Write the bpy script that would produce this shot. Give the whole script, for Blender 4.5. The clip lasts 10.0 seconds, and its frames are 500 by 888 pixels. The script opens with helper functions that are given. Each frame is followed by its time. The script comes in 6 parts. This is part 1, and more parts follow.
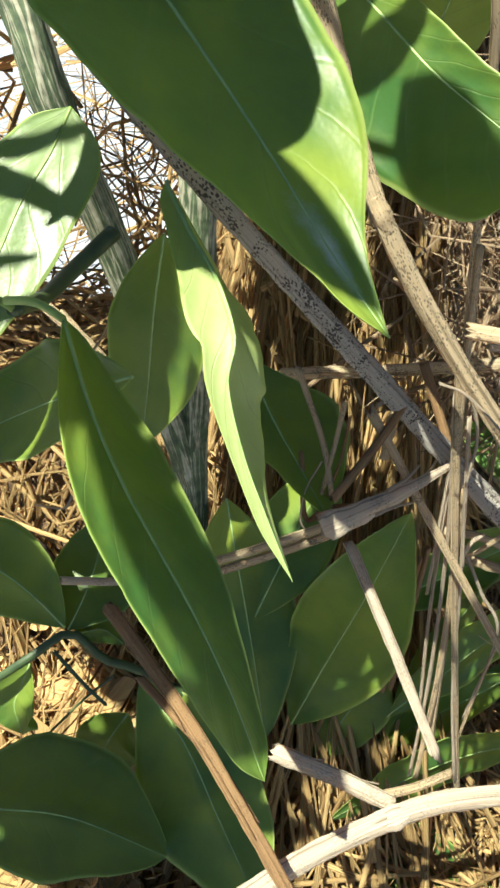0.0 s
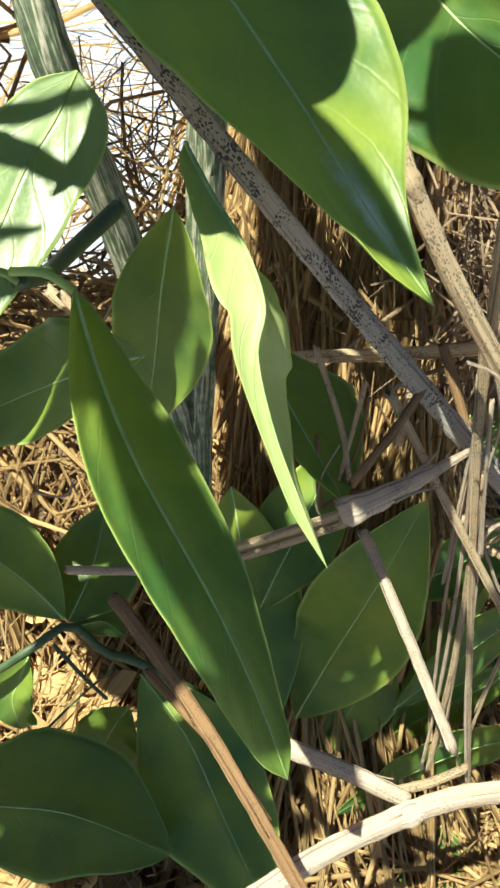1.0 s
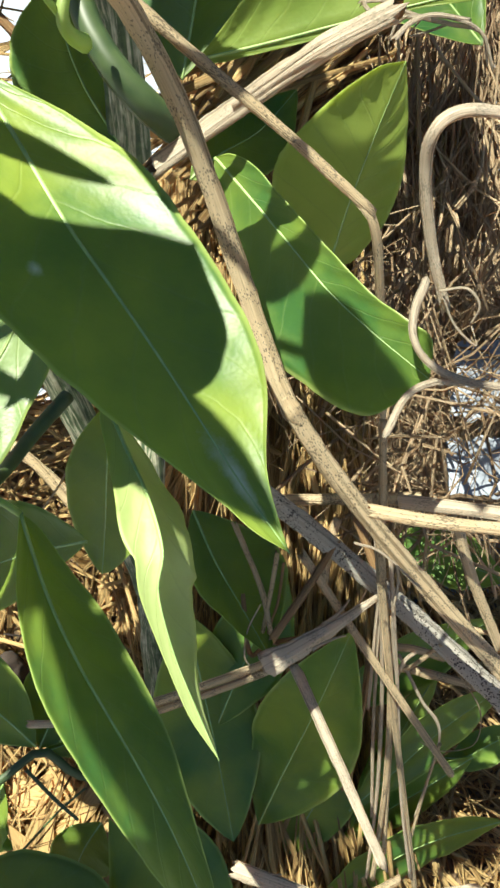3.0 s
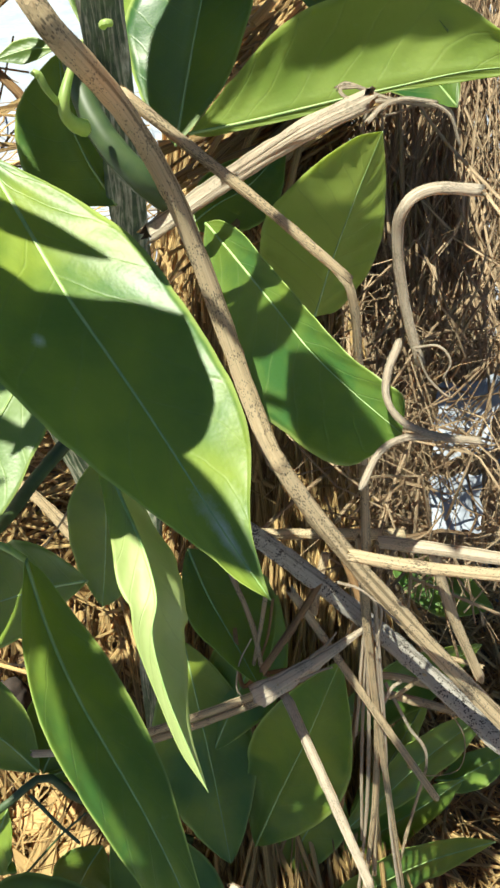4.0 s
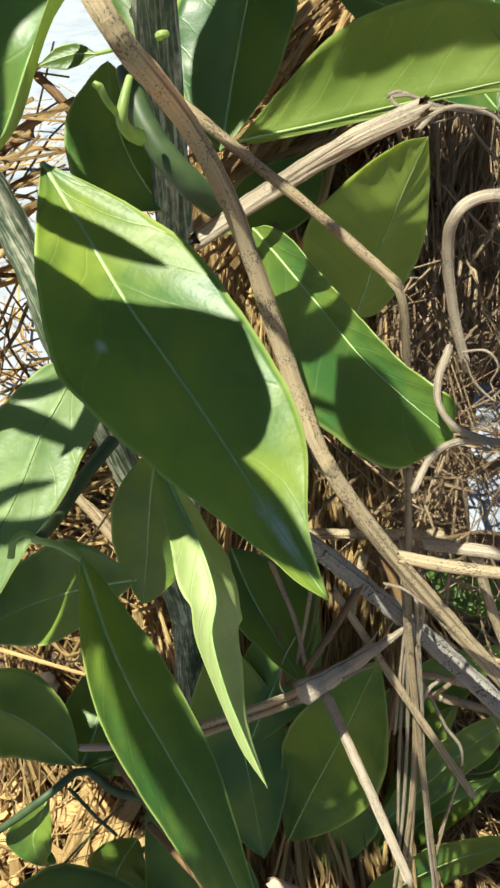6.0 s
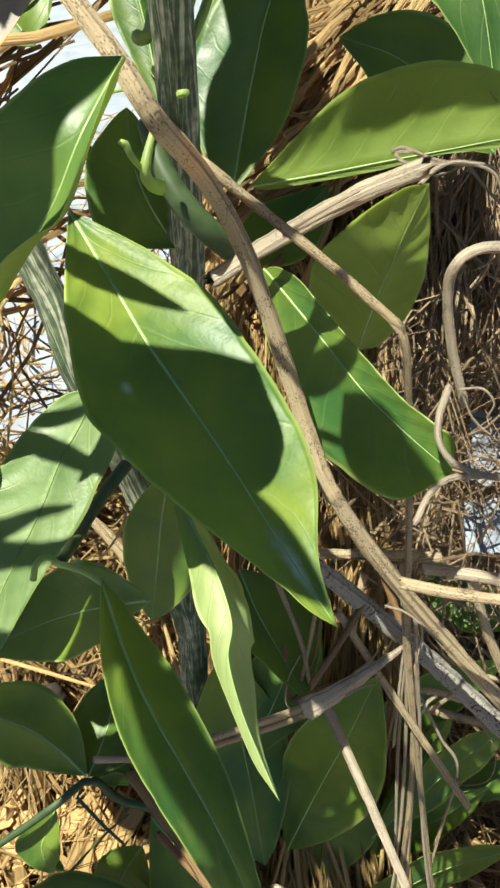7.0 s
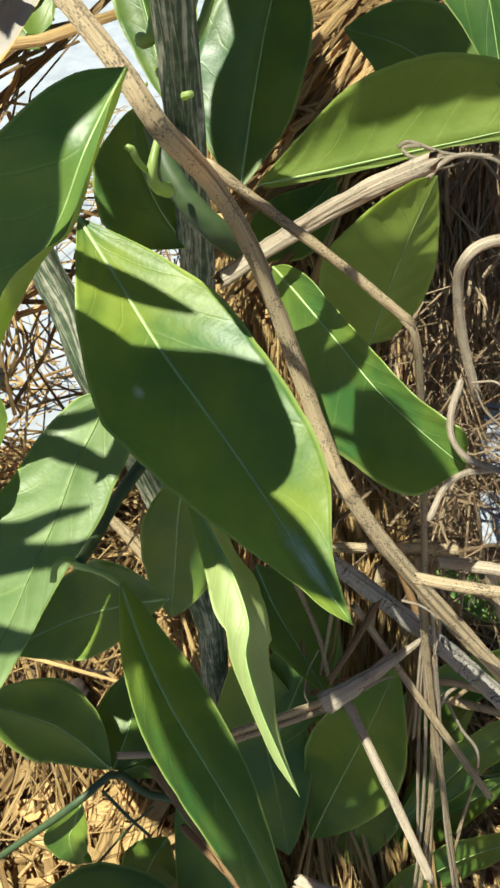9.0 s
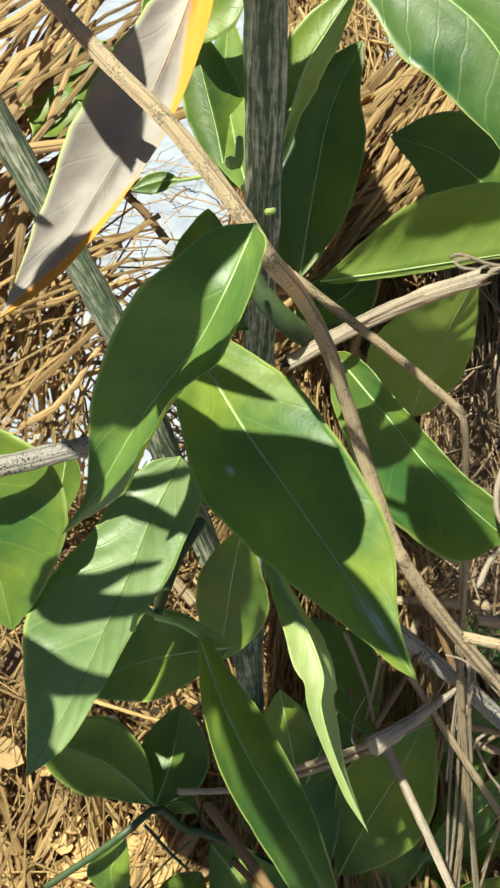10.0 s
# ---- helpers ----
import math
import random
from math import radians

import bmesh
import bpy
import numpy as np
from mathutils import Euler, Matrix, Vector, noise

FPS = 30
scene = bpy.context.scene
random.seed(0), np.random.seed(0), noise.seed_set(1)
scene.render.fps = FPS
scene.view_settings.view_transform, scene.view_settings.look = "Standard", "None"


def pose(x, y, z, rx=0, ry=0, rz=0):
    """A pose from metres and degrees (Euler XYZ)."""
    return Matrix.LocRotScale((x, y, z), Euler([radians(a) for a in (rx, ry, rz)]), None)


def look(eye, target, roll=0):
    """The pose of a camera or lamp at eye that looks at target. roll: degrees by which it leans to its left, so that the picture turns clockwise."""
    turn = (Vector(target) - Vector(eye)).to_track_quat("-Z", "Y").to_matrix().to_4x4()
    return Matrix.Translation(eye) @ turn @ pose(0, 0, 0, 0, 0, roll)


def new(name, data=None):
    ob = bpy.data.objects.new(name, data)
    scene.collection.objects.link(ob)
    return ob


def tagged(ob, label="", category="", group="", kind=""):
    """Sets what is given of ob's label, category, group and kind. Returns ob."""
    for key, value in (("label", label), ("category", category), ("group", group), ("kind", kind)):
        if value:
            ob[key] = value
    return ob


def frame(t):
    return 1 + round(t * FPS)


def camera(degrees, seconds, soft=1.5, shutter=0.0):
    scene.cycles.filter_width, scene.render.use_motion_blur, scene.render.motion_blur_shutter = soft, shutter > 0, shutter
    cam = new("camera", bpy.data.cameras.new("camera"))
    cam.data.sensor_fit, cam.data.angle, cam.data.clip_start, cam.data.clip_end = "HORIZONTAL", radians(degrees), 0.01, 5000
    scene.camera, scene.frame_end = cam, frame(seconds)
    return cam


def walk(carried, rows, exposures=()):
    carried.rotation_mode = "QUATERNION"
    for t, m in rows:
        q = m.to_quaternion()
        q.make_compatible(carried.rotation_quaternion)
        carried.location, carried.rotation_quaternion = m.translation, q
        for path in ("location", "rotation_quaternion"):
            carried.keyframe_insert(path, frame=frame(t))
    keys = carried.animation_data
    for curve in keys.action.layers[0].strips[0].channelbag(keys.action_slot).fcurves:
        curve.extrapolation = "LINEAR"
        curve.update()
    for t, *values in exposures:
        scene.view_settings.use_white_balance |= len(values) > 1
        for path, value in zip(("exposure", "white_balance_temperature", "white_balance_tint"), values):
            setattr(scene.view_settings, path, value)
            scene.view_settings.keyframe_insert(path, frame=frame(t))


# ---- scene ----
cam = camera(39.3, 10.0, soft=2.6)
# seconds, eye in metres, Euler turn in degrees
PATH = [
    (0.0, 0.00781, 0.01117, 0.31972, 38.942, -0.053, 0.735),
    (0.5, 0.00407, 0.01333, 0.31402, 38.403, -0.400, 0.170),
    (1.0, 0.00272, 0.01343, 0.31351, 38.418, -0.793, 0.244),
    (1.5, 0.00891, 0.01468, 0.31704, 39.303, -0.285, -0.389),
    (2.0, 0.01414, 0.01386, 0.32646, 40.179, -0.089, -1.352),
    (2.5, 0.01070, 0.01556, 0.33984, 41.585, -0.265, -1.945),
    (3.0, 0.01626, 0.01702, 0.34822, 42.898, 0.253, -2.489),
    (4.5, 0.01990, 0.01406, 0.36308, 44.145, 1.095, -2.601),
    (5.0, 0.02108, 0.01492, 0.36213, 43.830, 1.819, -2.571),
    (5.5, 0.01654, 0.01500, 0.35999, 43.758, 1.558, -2.095),
    (7.0, 0.00775, 0.01202, 0.37476, 44.199, 0.650, -1.745),
    (7.5, 0.00953, 0.01232, 0.37350, 44.563, 0.314, -2.087),
    (8.0, 0.00742, 0.01140, 0.37077, 44.251, 0.389, -2.093),
    (8.5, 0.01155, 0.01231, 0.37384, 43.976, 1.015, -2.722),
    (9.0, 0.00864, 0.01296, 0.37702, 43.314, 2.586, -1.799),
    (9.5, 0.00442, 0.01004, 0.39603, 45.591, 2.513, -0.986),
    (10.0, -0.00883, 0.00567, 0.39953, 45.882, 1.416, -1.127),
]
walk(cam, [(t, pose(x, y, z, rx, ry, rz)) for t, x, y, z, rx, ry, rz in PATH],
     exposures=((0.0, 1.58, 6420, 5), (3.0, 1.55, 6420, 4), (4.5, 1.35, 6420, 4), (7.0, 1.23, 6420, 4), (10.0, 1.15, 6420, 4)))

# ---------------------------------------------------------------- light
SUN_DIR = Vector((-0.30, -0.04, 0.95)).normalized()
world = bpy.data.worlds.new("sky")
scene.world = world
world.use_nodes = True
wn = world.node_tree.nodes
sky = wn.new("ShaderNodeTexSky")
sky.sky_type = 'NISHITA'
sky.sun_disc = False
sky.dust_density = 0.4
sky.ozone_density = 2.5
sky.sun_elevation = math.asin(SUN_DIR.z)
sky.sun_rotation = math.atan2(SUN_DIR.x, SUN_DIR.y)
world.node_tree.links.new(sky.outputs[0], wn["Background"].inputs[0])
wn["Background"].inputs[1].default_value = 0.036
sun = new("sun", bpy.data.lights.new("sun", 'SUN'))
sun.data.energy = 5.0
sun.data.angle = radians(0.55)
sun.data.color = (1.0, 0.95, 0.81)
sun.matrix_world = look(SUN_DIR * 5, (0, 0, 0))


# ---------------------------------------------------------------- materials
def material(name):
    m = bpy.data.materials.new(name)
    m.use_nodes = True
    nt = m.node_tree
    return m, nt, nt.nodes["Principled BSDF"], nt.nodes["Material Output"]


def node(nt, kind, **inputs):
    n = nt.nodes.new(kind)
    for key, value in inputs.items():
        n.inputs[key.replace("_", " ")].default_value = value
    return n


def ramp(nt, stops, fac):
    n = nt.nodes.new("ShaderNodeValToRGB")
    while len(n.color_ramp.elements) < len(stops):
        n.color_ramp.elements.new(0.5)
    for e, (at, c) in zip(n.color_ramp.elements, stops):
        e.position, e.color = at, (*c, 1)
    nt.links.new(fac, n.inputs[0])
    return n.outputs[0]


def math_node(nt, op, a, b=None, c=None):
    n = nt.nodes.new("ShaderNodeMath")
    n.operation = op
    for i, v in enumerate((a, b, c)):
        if v is None:
            continue
        if isinstance(v, (int, float)):
            n.inputs[i].default_value = v
        else:
            nt.links.new(v, n.inputs[i])
    return n.outputs[0]


def mix_color(nt, fac, a, b, blend='MIX'):
    n = nt.nodes.new("ShaderNodeMix")
    n.data_type, n.blend_type = 'RGBA', blend
    for socket, v in ((n.inputs[0], fac), (n.inputs[6], a), (n.inputs[7], b)):
        if isinstance(v, (int, float)):
            socket.default_value = v
        elif isinstance(v, tuple):
            socket.default_value = (*v, 1)
        else:
            nt.links.new(v, socket)
    return n.outputs[2]


def leaf_material(name, dark, light, through_color, share, rough, vein, margin=None, sheen_scuffs=()):
    """A citrus leaf: waxy, mottled, with side veins laid out in the blade's own coordinates; light passes through it."""
    m, nt, bsdf, out = material(name)
    link = nt.links.new
    uv = nt.nodes.new("ShaderNodeUVMap")
    sep = nt.nodes.new("ShaderNodeSeparateXYZ")
    link(uv.outputs[0], sep.inputs[0])
    across = math_node(nt, 'ABSOLUTE', math_node(nt, 'SUBTRACT', sep.outputs[1], 0.5))
    # side veins run out and forward from the midrib, a little unevenly
    coord = nt.nodes.new("ShaderNodeTexCoord")
    wob = node(nt, "ShaderNodeTexNoise", Scale=60.0, Detail=2.0)
    link(coord.outputs["Object"], wob.inputs["Vector"])
    run = math_node(nt, 'MULTIPLY_ADD', across, -0.42, sep.outputs[0])
    run = math_node(nt, 'MULTIPLY_ADD', math_node(nt, 'SUBTRACT', wob.outputs[0], 0.5), 0.10, run)
    saw = math_node(nt, 'FRACT', math_node(nt, 'MULTIPLY', run, 8.0))
    ridge = math_node(nt, 'ABSOLUTE', math_node(nt, 'SUBTRACT', saw, 0.5))
    veins = math_node(nt, 'SMOOTH_MAX', math_node(nt, 'MULTIPLY_ADD', ridge, -18.0, 1.0), 0.0, 0.15)
    mott = node(nt, "ShaderNodeTexNoise", Scale=35.0, Detail=5.0, Roughness=0.6)
    link(coord.outputs["Object"], mott.inputs["Vector"])
    fine = node(nt, "ShaderNodeTexVoronoi", Scale=1400.0)
    link(coord.outputs["Object"], fine.inputs["Vector"])
    info = nt.nodes.new("ShaderNodeObjectInfo")
    base = ramp(nt, ((0.36, dark), (0.64, light)), mott.outputs[0])
    tone = nt.nodes.new("ShaderNodeHueSaturation")
    link(base, tone.inputs["Color"])
    link(math_node(nt, 'MULTIPLY_ADD', info.outputs["Random"], 0.5, 0.75), tone.inputs["Value"])
    link(math_node(nt, 'MULTIPLY_ADD', info.outputs["Random"], -0.02, 0.508), tone.inputs["Hue"])
    colour = mix_color(nt, math_node(nt, 'MULTIPLY', veins, vein), tone.outputs[0], (0.30, 0.38, 0.12))
    # pale dust and scuffs
    dust = node(nt, "ShaderNodeTexNoise", Scale=220.0, Detail=6.0, Roughness=0.75)
    link(coord.outputs["Object"], dust.inputs["Vector"])
    dusty = math_node(nt, 'MULTIPLY', ramp(nt, ((0.62, (0, 0, 0)), (0.78, (1, 1, 1))), dust.outputs[0]), 0.15)
    colour = mix_color(nt, dusty, colour, (0.42, 0.46, 0.36))
    for at, side, length, breadth, strength in sheen_scuffs:
        # worn wax and the bluish sheen on it, painted as a pale ragged patch
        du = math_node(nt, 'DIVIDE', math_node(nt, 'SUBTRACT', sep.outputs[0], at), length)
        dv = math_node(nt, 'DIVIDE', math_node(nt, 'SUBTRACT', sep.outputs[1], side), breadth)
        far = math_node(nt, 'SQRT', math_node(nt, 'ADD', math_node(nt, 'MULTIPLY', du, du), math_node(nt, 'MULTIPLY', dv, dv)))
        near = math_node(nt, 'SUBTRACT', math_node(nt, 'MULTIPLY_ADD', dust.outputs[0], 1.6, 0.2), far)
        worn_sheen = math_node(nt, 'MULTIPLY', math_node(nt, 'MINIMUM', math_node(nt, 'MAXIMUM', near, 0.0), 1.0), strength)
        colour = mix_color(nt, worn_sheen, colour, (0.50, 0.56, 0.54))
    edge_line = math_node(nt, 'MULTIPLY_ADD', math_node(nt, 'SUBTRACT', mott.outputs[0], 0.5), 0.02, across)
    colour = mix_color(nt, ramp(nt, ((0.470, (0, 0, 0)), (0.490, (0.75, 0.75, 0.75))), edge_line), colour, (0.34, 0.42, 0.12))
    if margin:
        # withered patches along one margin, at the base and at the tip
        ends = math_node(nt, 'ABSOLUTE', math_node(nt, 'SUBTRACT', sep.outputs[0], 0.5))
        rim = math_node(nt, 'SUBTRACT', math_node(nt, 'MULTIPLY_ADD', ends, 1.1, 0.17), sep.outputs[1])
        rim = math_node(nt, 'MULTIPLY_ADD', math_node(nt, 'SUBTRACT', mott.outputs[0], 0.5), 0.35, rim)
        colour = mix_color(nt, ramp(nt, ((0.16, (0, 0, 0)), (0.26, (1, 1, 1))), rim), colour, margin)
    link(colour, bsdf.inputs["Base Color"])
    rg = math_node(nt, 'MULTIPLY_ADD', mott.outputs[0], 0.22, rough - 0.1)
    link(rg, bsdf.inputs["Roughness"])
    bsdf.inputs["Specular IOR Level"].default_value = 0.36
    h = math_node(nt, 'ADD', math_node(nt, 'MULTIPLY', veins, -0.00005),
                  math_node(nt, 'ADD', math_node(nt, 'MULTIPLY', fine.outputs[0], 0.00002), math_node(nt, 'MULTIPLY', mott.outputs[0], 0.0007)))
    bump = node(nt, "ShaderNodeBump", Strength=0.75, Distance=1.0)
    link(h, bump.inputs["Height"])
    link(bump.outputs[0], bsdf.inputs["Normal"])
    trans = nt.nodes.new("ShaderNodeBsdfTranslucent")
    tcol = mix_color(nt, math_node(nt, 'MULTIPLY', veins, 0.35), through_color, tuple(0.7 * c for c in through_color))
    link(tcol, trans.inputs[0])
    link(bump.outputs[0], trans.inputs["Normal"])
    mix = nt.nodes.new("ShaderNodeMixShader")
    mix.inputs[0].default_value = share
    link(bsdf.outputs[0], mix.inputs[1])
    link(trans.outputs[0], mix.inputs[2])
    link(mix.outputs[0], out.inputs[0])
    return m


LEAF_TOP = leaf_material("leaf_upper", (0.032, 0.098, 0.024), (0.150, 0.212, 0.030), (0.74, 0.84, 0.06), 0.26, 0.42, 0.14)
# leaf_upper with sheen painted near the tip and one worn pale spot
LEAF_WORN_SHEEN = leaf_material("worn_sheen_leaf_upper", (0.032, 0.098, 0.024), (0.150, 0.212, 0.030), (0.74, 0.84, 0.06), 0.26, 0.42, 0.14,
                          sheen_scuffs=((0.87, 0.50, 0.10, 0.16, 0.75), (0.42, 0.74, 0.018, 0.04, 0.7)))
# darker, less translucent copy of leaf_upper; its darkness stands in for deep shade
LEAF_SHADE_DARK = leaf_material("shade_dark_leaf", (0.030, 0.085, 0.022), (0.095, 0.165, 0.032), (0.55, 0.80, 0.06), 0.12, 0.42, 0.14)
LEAF_UNDER = leaf_material("leaf_under", (0.185, 0.265, 0.050), (0.290, 0.365, 0.085), (0.78, 0.88, 0.12), 0.42, 0.5, 0.2)
LEAF_BACK = leaf_material("leaf_lower_side", (0.050, 0.118, 0.028), (0.100, 0.180, 0.040), (0.58, 0.82, 0.07), 0.28, 0.6, 0.2)
# lighter leaf colour that holds the sunlit sheen of the barred leaf
LEAF_SHEEN_PALE = leaf_material("sheen_pale_leaf_upper", (0.11, 0.180, 0.060), (0.205, 0.280, 0.115), (0.60, 0.84, 0.12), 0.26, 0.36, 0.25)
# leaf colour paled to give the narrow leaf its sunlit look
LEAF_SUNLIT = leaf_material("sunlit_leaf", (0.34, 0.42, 0.14), (0.50, 0.57, 0.24), (0.80, 0.90, 0.12), 0.34, 0.45, 0.12)
OLD_TOP = leaf_material("dead_leaf_upper", (0.22, 0.20, 0.175), (0.38, 0.35, 0.31), (0.85, 0.50, 0.12), 0.10, 0.7, 0.06, (0.62, 0.25, 0.02))
OLD_EDGE = leaf_material("dead_leaf_under", (0.62, 0.30, 0.03), (0.75, 0.42, 0.06), (0.9, 0.5, 0.08), 0.45, 0.6, 0.2)


def rib_material(name, dark, light):
    m, nt, bsdf, out = material(name)
    coord = nt.nodes.new("ShaderNodeTexCoord")
    n = node(nt, "ShaderNodeTexNoise", Scale=300.0, Detail=3.0)
    nt.links.new(coord.outputs["Object"], n.inputs["Vector"])
    nt.links.new(ramp(nt, ((0.3, dark), (0.7, light)), n.outputs[0]), bsdf.inputs["Base Color"])
    bsdf.inputs["Roughness"].default_value = 0.5
    bsdf.inputs["Subsurface Weight"].default_value = 0.0
    return m


RIB = rib_material("leaf_rib", (0.19, 0.30, 0.09), (0.31, 0.42, 0.15))
RIB_GREEN = rib_material("green_leaf_rib", (0.10, 0.17, 0.03), (0.18, 0.26, 0.06))


def shoot_material(name, dark, light, share):
    m, nt, bsdf, out = material(name)
    coord = nt.nodes.new("ShaderNodeTexCoord")
    n = node(nt, "ShaderNodeTexNoise", Scale=180.0, Detail=4.0)
    nt.links.new(coord.outputs["Object"], n.inputs["Vector"])
    nt.links.new(ramp(nt, ((0.3, dark), (0.7, light)), n.outputs[0]), bsdf.inputs["Base Color"])
    bsdf.inputs["Roughness"].default_value = 0.45
    trans = node(nt, "ShaderNodeBsdfTranslucent", Color=(0.6, 0.8, 0.12, 1))
    mix = nt.nodes.new("ShaderNodeMixShader")
    mix.inputs[0].default_value = share
    nt.links.new(bsdf.outputs[0], mix.inputs[1])
    nt.links.new(trans.outputs[0], mix.inputs[2])
    nt.links.new(mix.outputs[0], out.inputs[0])
    return m


SHOOT = shoot_material("green_shoot", (0.20, 0.29, 0.08), (0.36, 0.44, 0.15), 0.3)
TWIG = shoot_material("green_twig", (0.026, 0.050, 0.018), (0.060, 0.092, 0.032), 0.05)


def bark_material():
    """Young citrus bark: dark green with long pale grey-tan cracks along the stem."""
    m, nt, bsdf, out = material("striped_bark")
    link = nt.links.new
    uv = nt.nodes.new("ShaderNodeUVMap")
    mp = nt.nodes.new("ShaderNodeMapping")
    mp.inputs["Scale"].default_value = (17.0, 5.0, 1.0)
    link(uv.outputs[0], mp.inputs[0])
    n = node(nt, "ShaderNodeTexNoise", Scale=1.0, Detail=4.0, Roughness=0.65, Distortion=1.3)
    link(mp.outputs[0], n.inputs["Vector"])
    coord = nt.nodes.new("ShaderNodeTexCoord")
    spots = node(nt, "ShaderNodeTexNoise", Scale=420.0, Detail=4.0)
    link(coord.outputs["Object"], spots.inputs["Vector"])
    green = ramp(nt, ((0.35, (0.035, 0.06, 0.03)), (0.7, (0.09, 0.13, 0.06))), spots.outputs[0])
    pale = ramp(nt, ((0.35, (0.26, 0.25, 0.18)), (0.7, (0.45, 0.44, 0.34))), spots.outputs[0])
    stripe = ramp(nt, ((0.47, (0, 0, 0)), (0.60, (1, 1, 1))), n.outputs[0])
    link(mix_color(nt, stripe, green, pale), bsdf.inputs["Base Color"])
    bsdf.inputs["Roughness"].default_value = 0.7
    bump = node(nt, "ShaderNodeBump", Strength=0.9, Distance=0.0006)
    link(n.outputs[0], bump.inputs["Height"])
    link(bump.outputs[0], bsdf.inputs["Normal"])
    return m


BARK = bark_material()


def straw_material(name, dark, light, speck, per_island):
    """Dry straw: lengthwise fibres and dark cracks, blotches, and small dark flecks of mould of uneven size."""
    m, nt, bsdf, out = material(name)
    link = nt.links.new
    uv = nt.nodes.new("ShaderNodeUVMap")

    def along(u, v, kind="ShaderNodeTexNoise", **inputs):
        mp = nt.nodes.new("ShaderNodeMapping")
        mp.inputs["Scale"].default_value = (u, v, 1.0)
        link(uv.outputs[0], mp.inputs[0])
        n = node(nt, kind, Scale=1.0, **inputs)
        link(mp.outputs[0], n.inputs["Vector"])
        return n.outputs[0]

    fib = along(24.0, 2.0, Detail=5.0, Roughness=0.7)
    crack = along(11.0, 1.1, Detail=3.0, Roughness=0.6)
    coord = nt.nodes.new("ShaderNodeTexCoord")
    blot = node(nt, "ShaderNodeTexNoise", Scale=90.0, Detail=5.0, Roughness=0.65)
    link(coord.outputs["Object"], blot.inputs["Vector"])
    if per_island:
        rnd = nt.nodes.new("ShaderNodeNewGeometry").outputs["Random Per Island"]
        f = math_node(nt, 'MULTIPLY_ADD', rnd, 0.75, math_node(nt, 'MULTIPLY_ADD', fib, 0.7, -0.25))
    else:
        rnd = nt.nodes.new("ShaderNodeObjectInfo").outputs["Random"]
        f = math_node(nt, 'MULTIPLY_ADD', rnd, 0.25, math_node(nt, 'MULTIPLY_ADD', fib, 1.5, -0.36))
    c = ramp(nt, ((0.10, dark), (0.85, light)), f)
    c = mix_color(nt, math_node(nt, 'MULTIPLY', blot.outputs[0], 0.45), c, tuple(0.62 * v for v in light))
    c = mix_color(nt, ramp(nt, ((0.36, (0.75, 0.75, 0.75)), (0.45, (0, 0, 0))), crack), c, tuple(0.45 * v for v in dark))
    if speck:
        cells = along(30.0, 150.0, "ShaderNodeTexVoronoi")
        few = node(nt, "ShaderNodeTexNoise", Scale=190.0, Detail=4.0, Roughness=0.7)
        link(coord.outputs["Object"], few.inputs["Vector"])
        size = math_node(nt, 'MULTIPLY_ADD', few.outputs[0], 1.8, -0.56)
        dots = math_node(nt, 'MULTIPLY', math_node(nt, 'SUBTRACT', size, cells), 9.0)
        dots = math_node(nt, 'MINIMUM', math_node(nt, 'MAXIMUM', dots, 0.0), 1.0)
        c = mix_color(nt, math_node(nt, 'MULTIPLY', dots, speck), c, (0.045, 0.032, 0.028))
    link(c, bsdf.inputs["Base Color"])
    bsdf.inputs["Roughness"].default_value = 0.52
    bsdf.inputs["Specular IOR Level"].default_value = 0.4
    bump = node(nt, "ShaderNodeBump", Strength=1.0, Distance=0.0006)
    link(math_node(nt, 'ADD', fib, crack), bump.inputs["Height"])
    link(bump.outputs[0], bsdf.inputs["Normal"])
    trans = node(nt, "ShaderNodeBsdfTranslucent")
    link(mix_color(nt, 1.0, c, (1.0, 0.68, 0.28), 'MULTIPLY'), trans.inputs[0])
    mix = nt.nodes.new("ShaderNodeMixShader")
    mix.inputs[0].default_value = 0.42
    link(bsdf.outputs[0], mix.inputs[1])
    link(trans.outputs[0], mix.inputs[2])
    link(mix.outputs[0], out.inputs[0])
    return m


STRAW = straw_material("straw", (0.42, 0.31, 0.17), (0.86, 0.72, 0.47), 0.6, False)
STRAW_GREY = straw_material("weathered_straw", (0.35, 0.32, 0.27), (0.70, 0.67, 0.60), 0.9, False)
STRAW_PALE = straw_material("pale_straw", (0.52, 0.43, 0.30), (0.86, 0.77, 0.61), 0.3, False)
STRAW_BROWN = straw_material("brown_straw", (0.26, 0.14, 0.06), (0.54, 0.35, 0.17), 0.3, False)
MULCH = straw_material("straw_mulch", (0.24, 0.13, 0.04), (0.92, 0.69, 0.31), 0.0, True)
FIBRE = straw_material("dry_grass_fibre", (0.24, 0.14, 0.065), (0.86, 0.69, 0.45), 0.0, True)


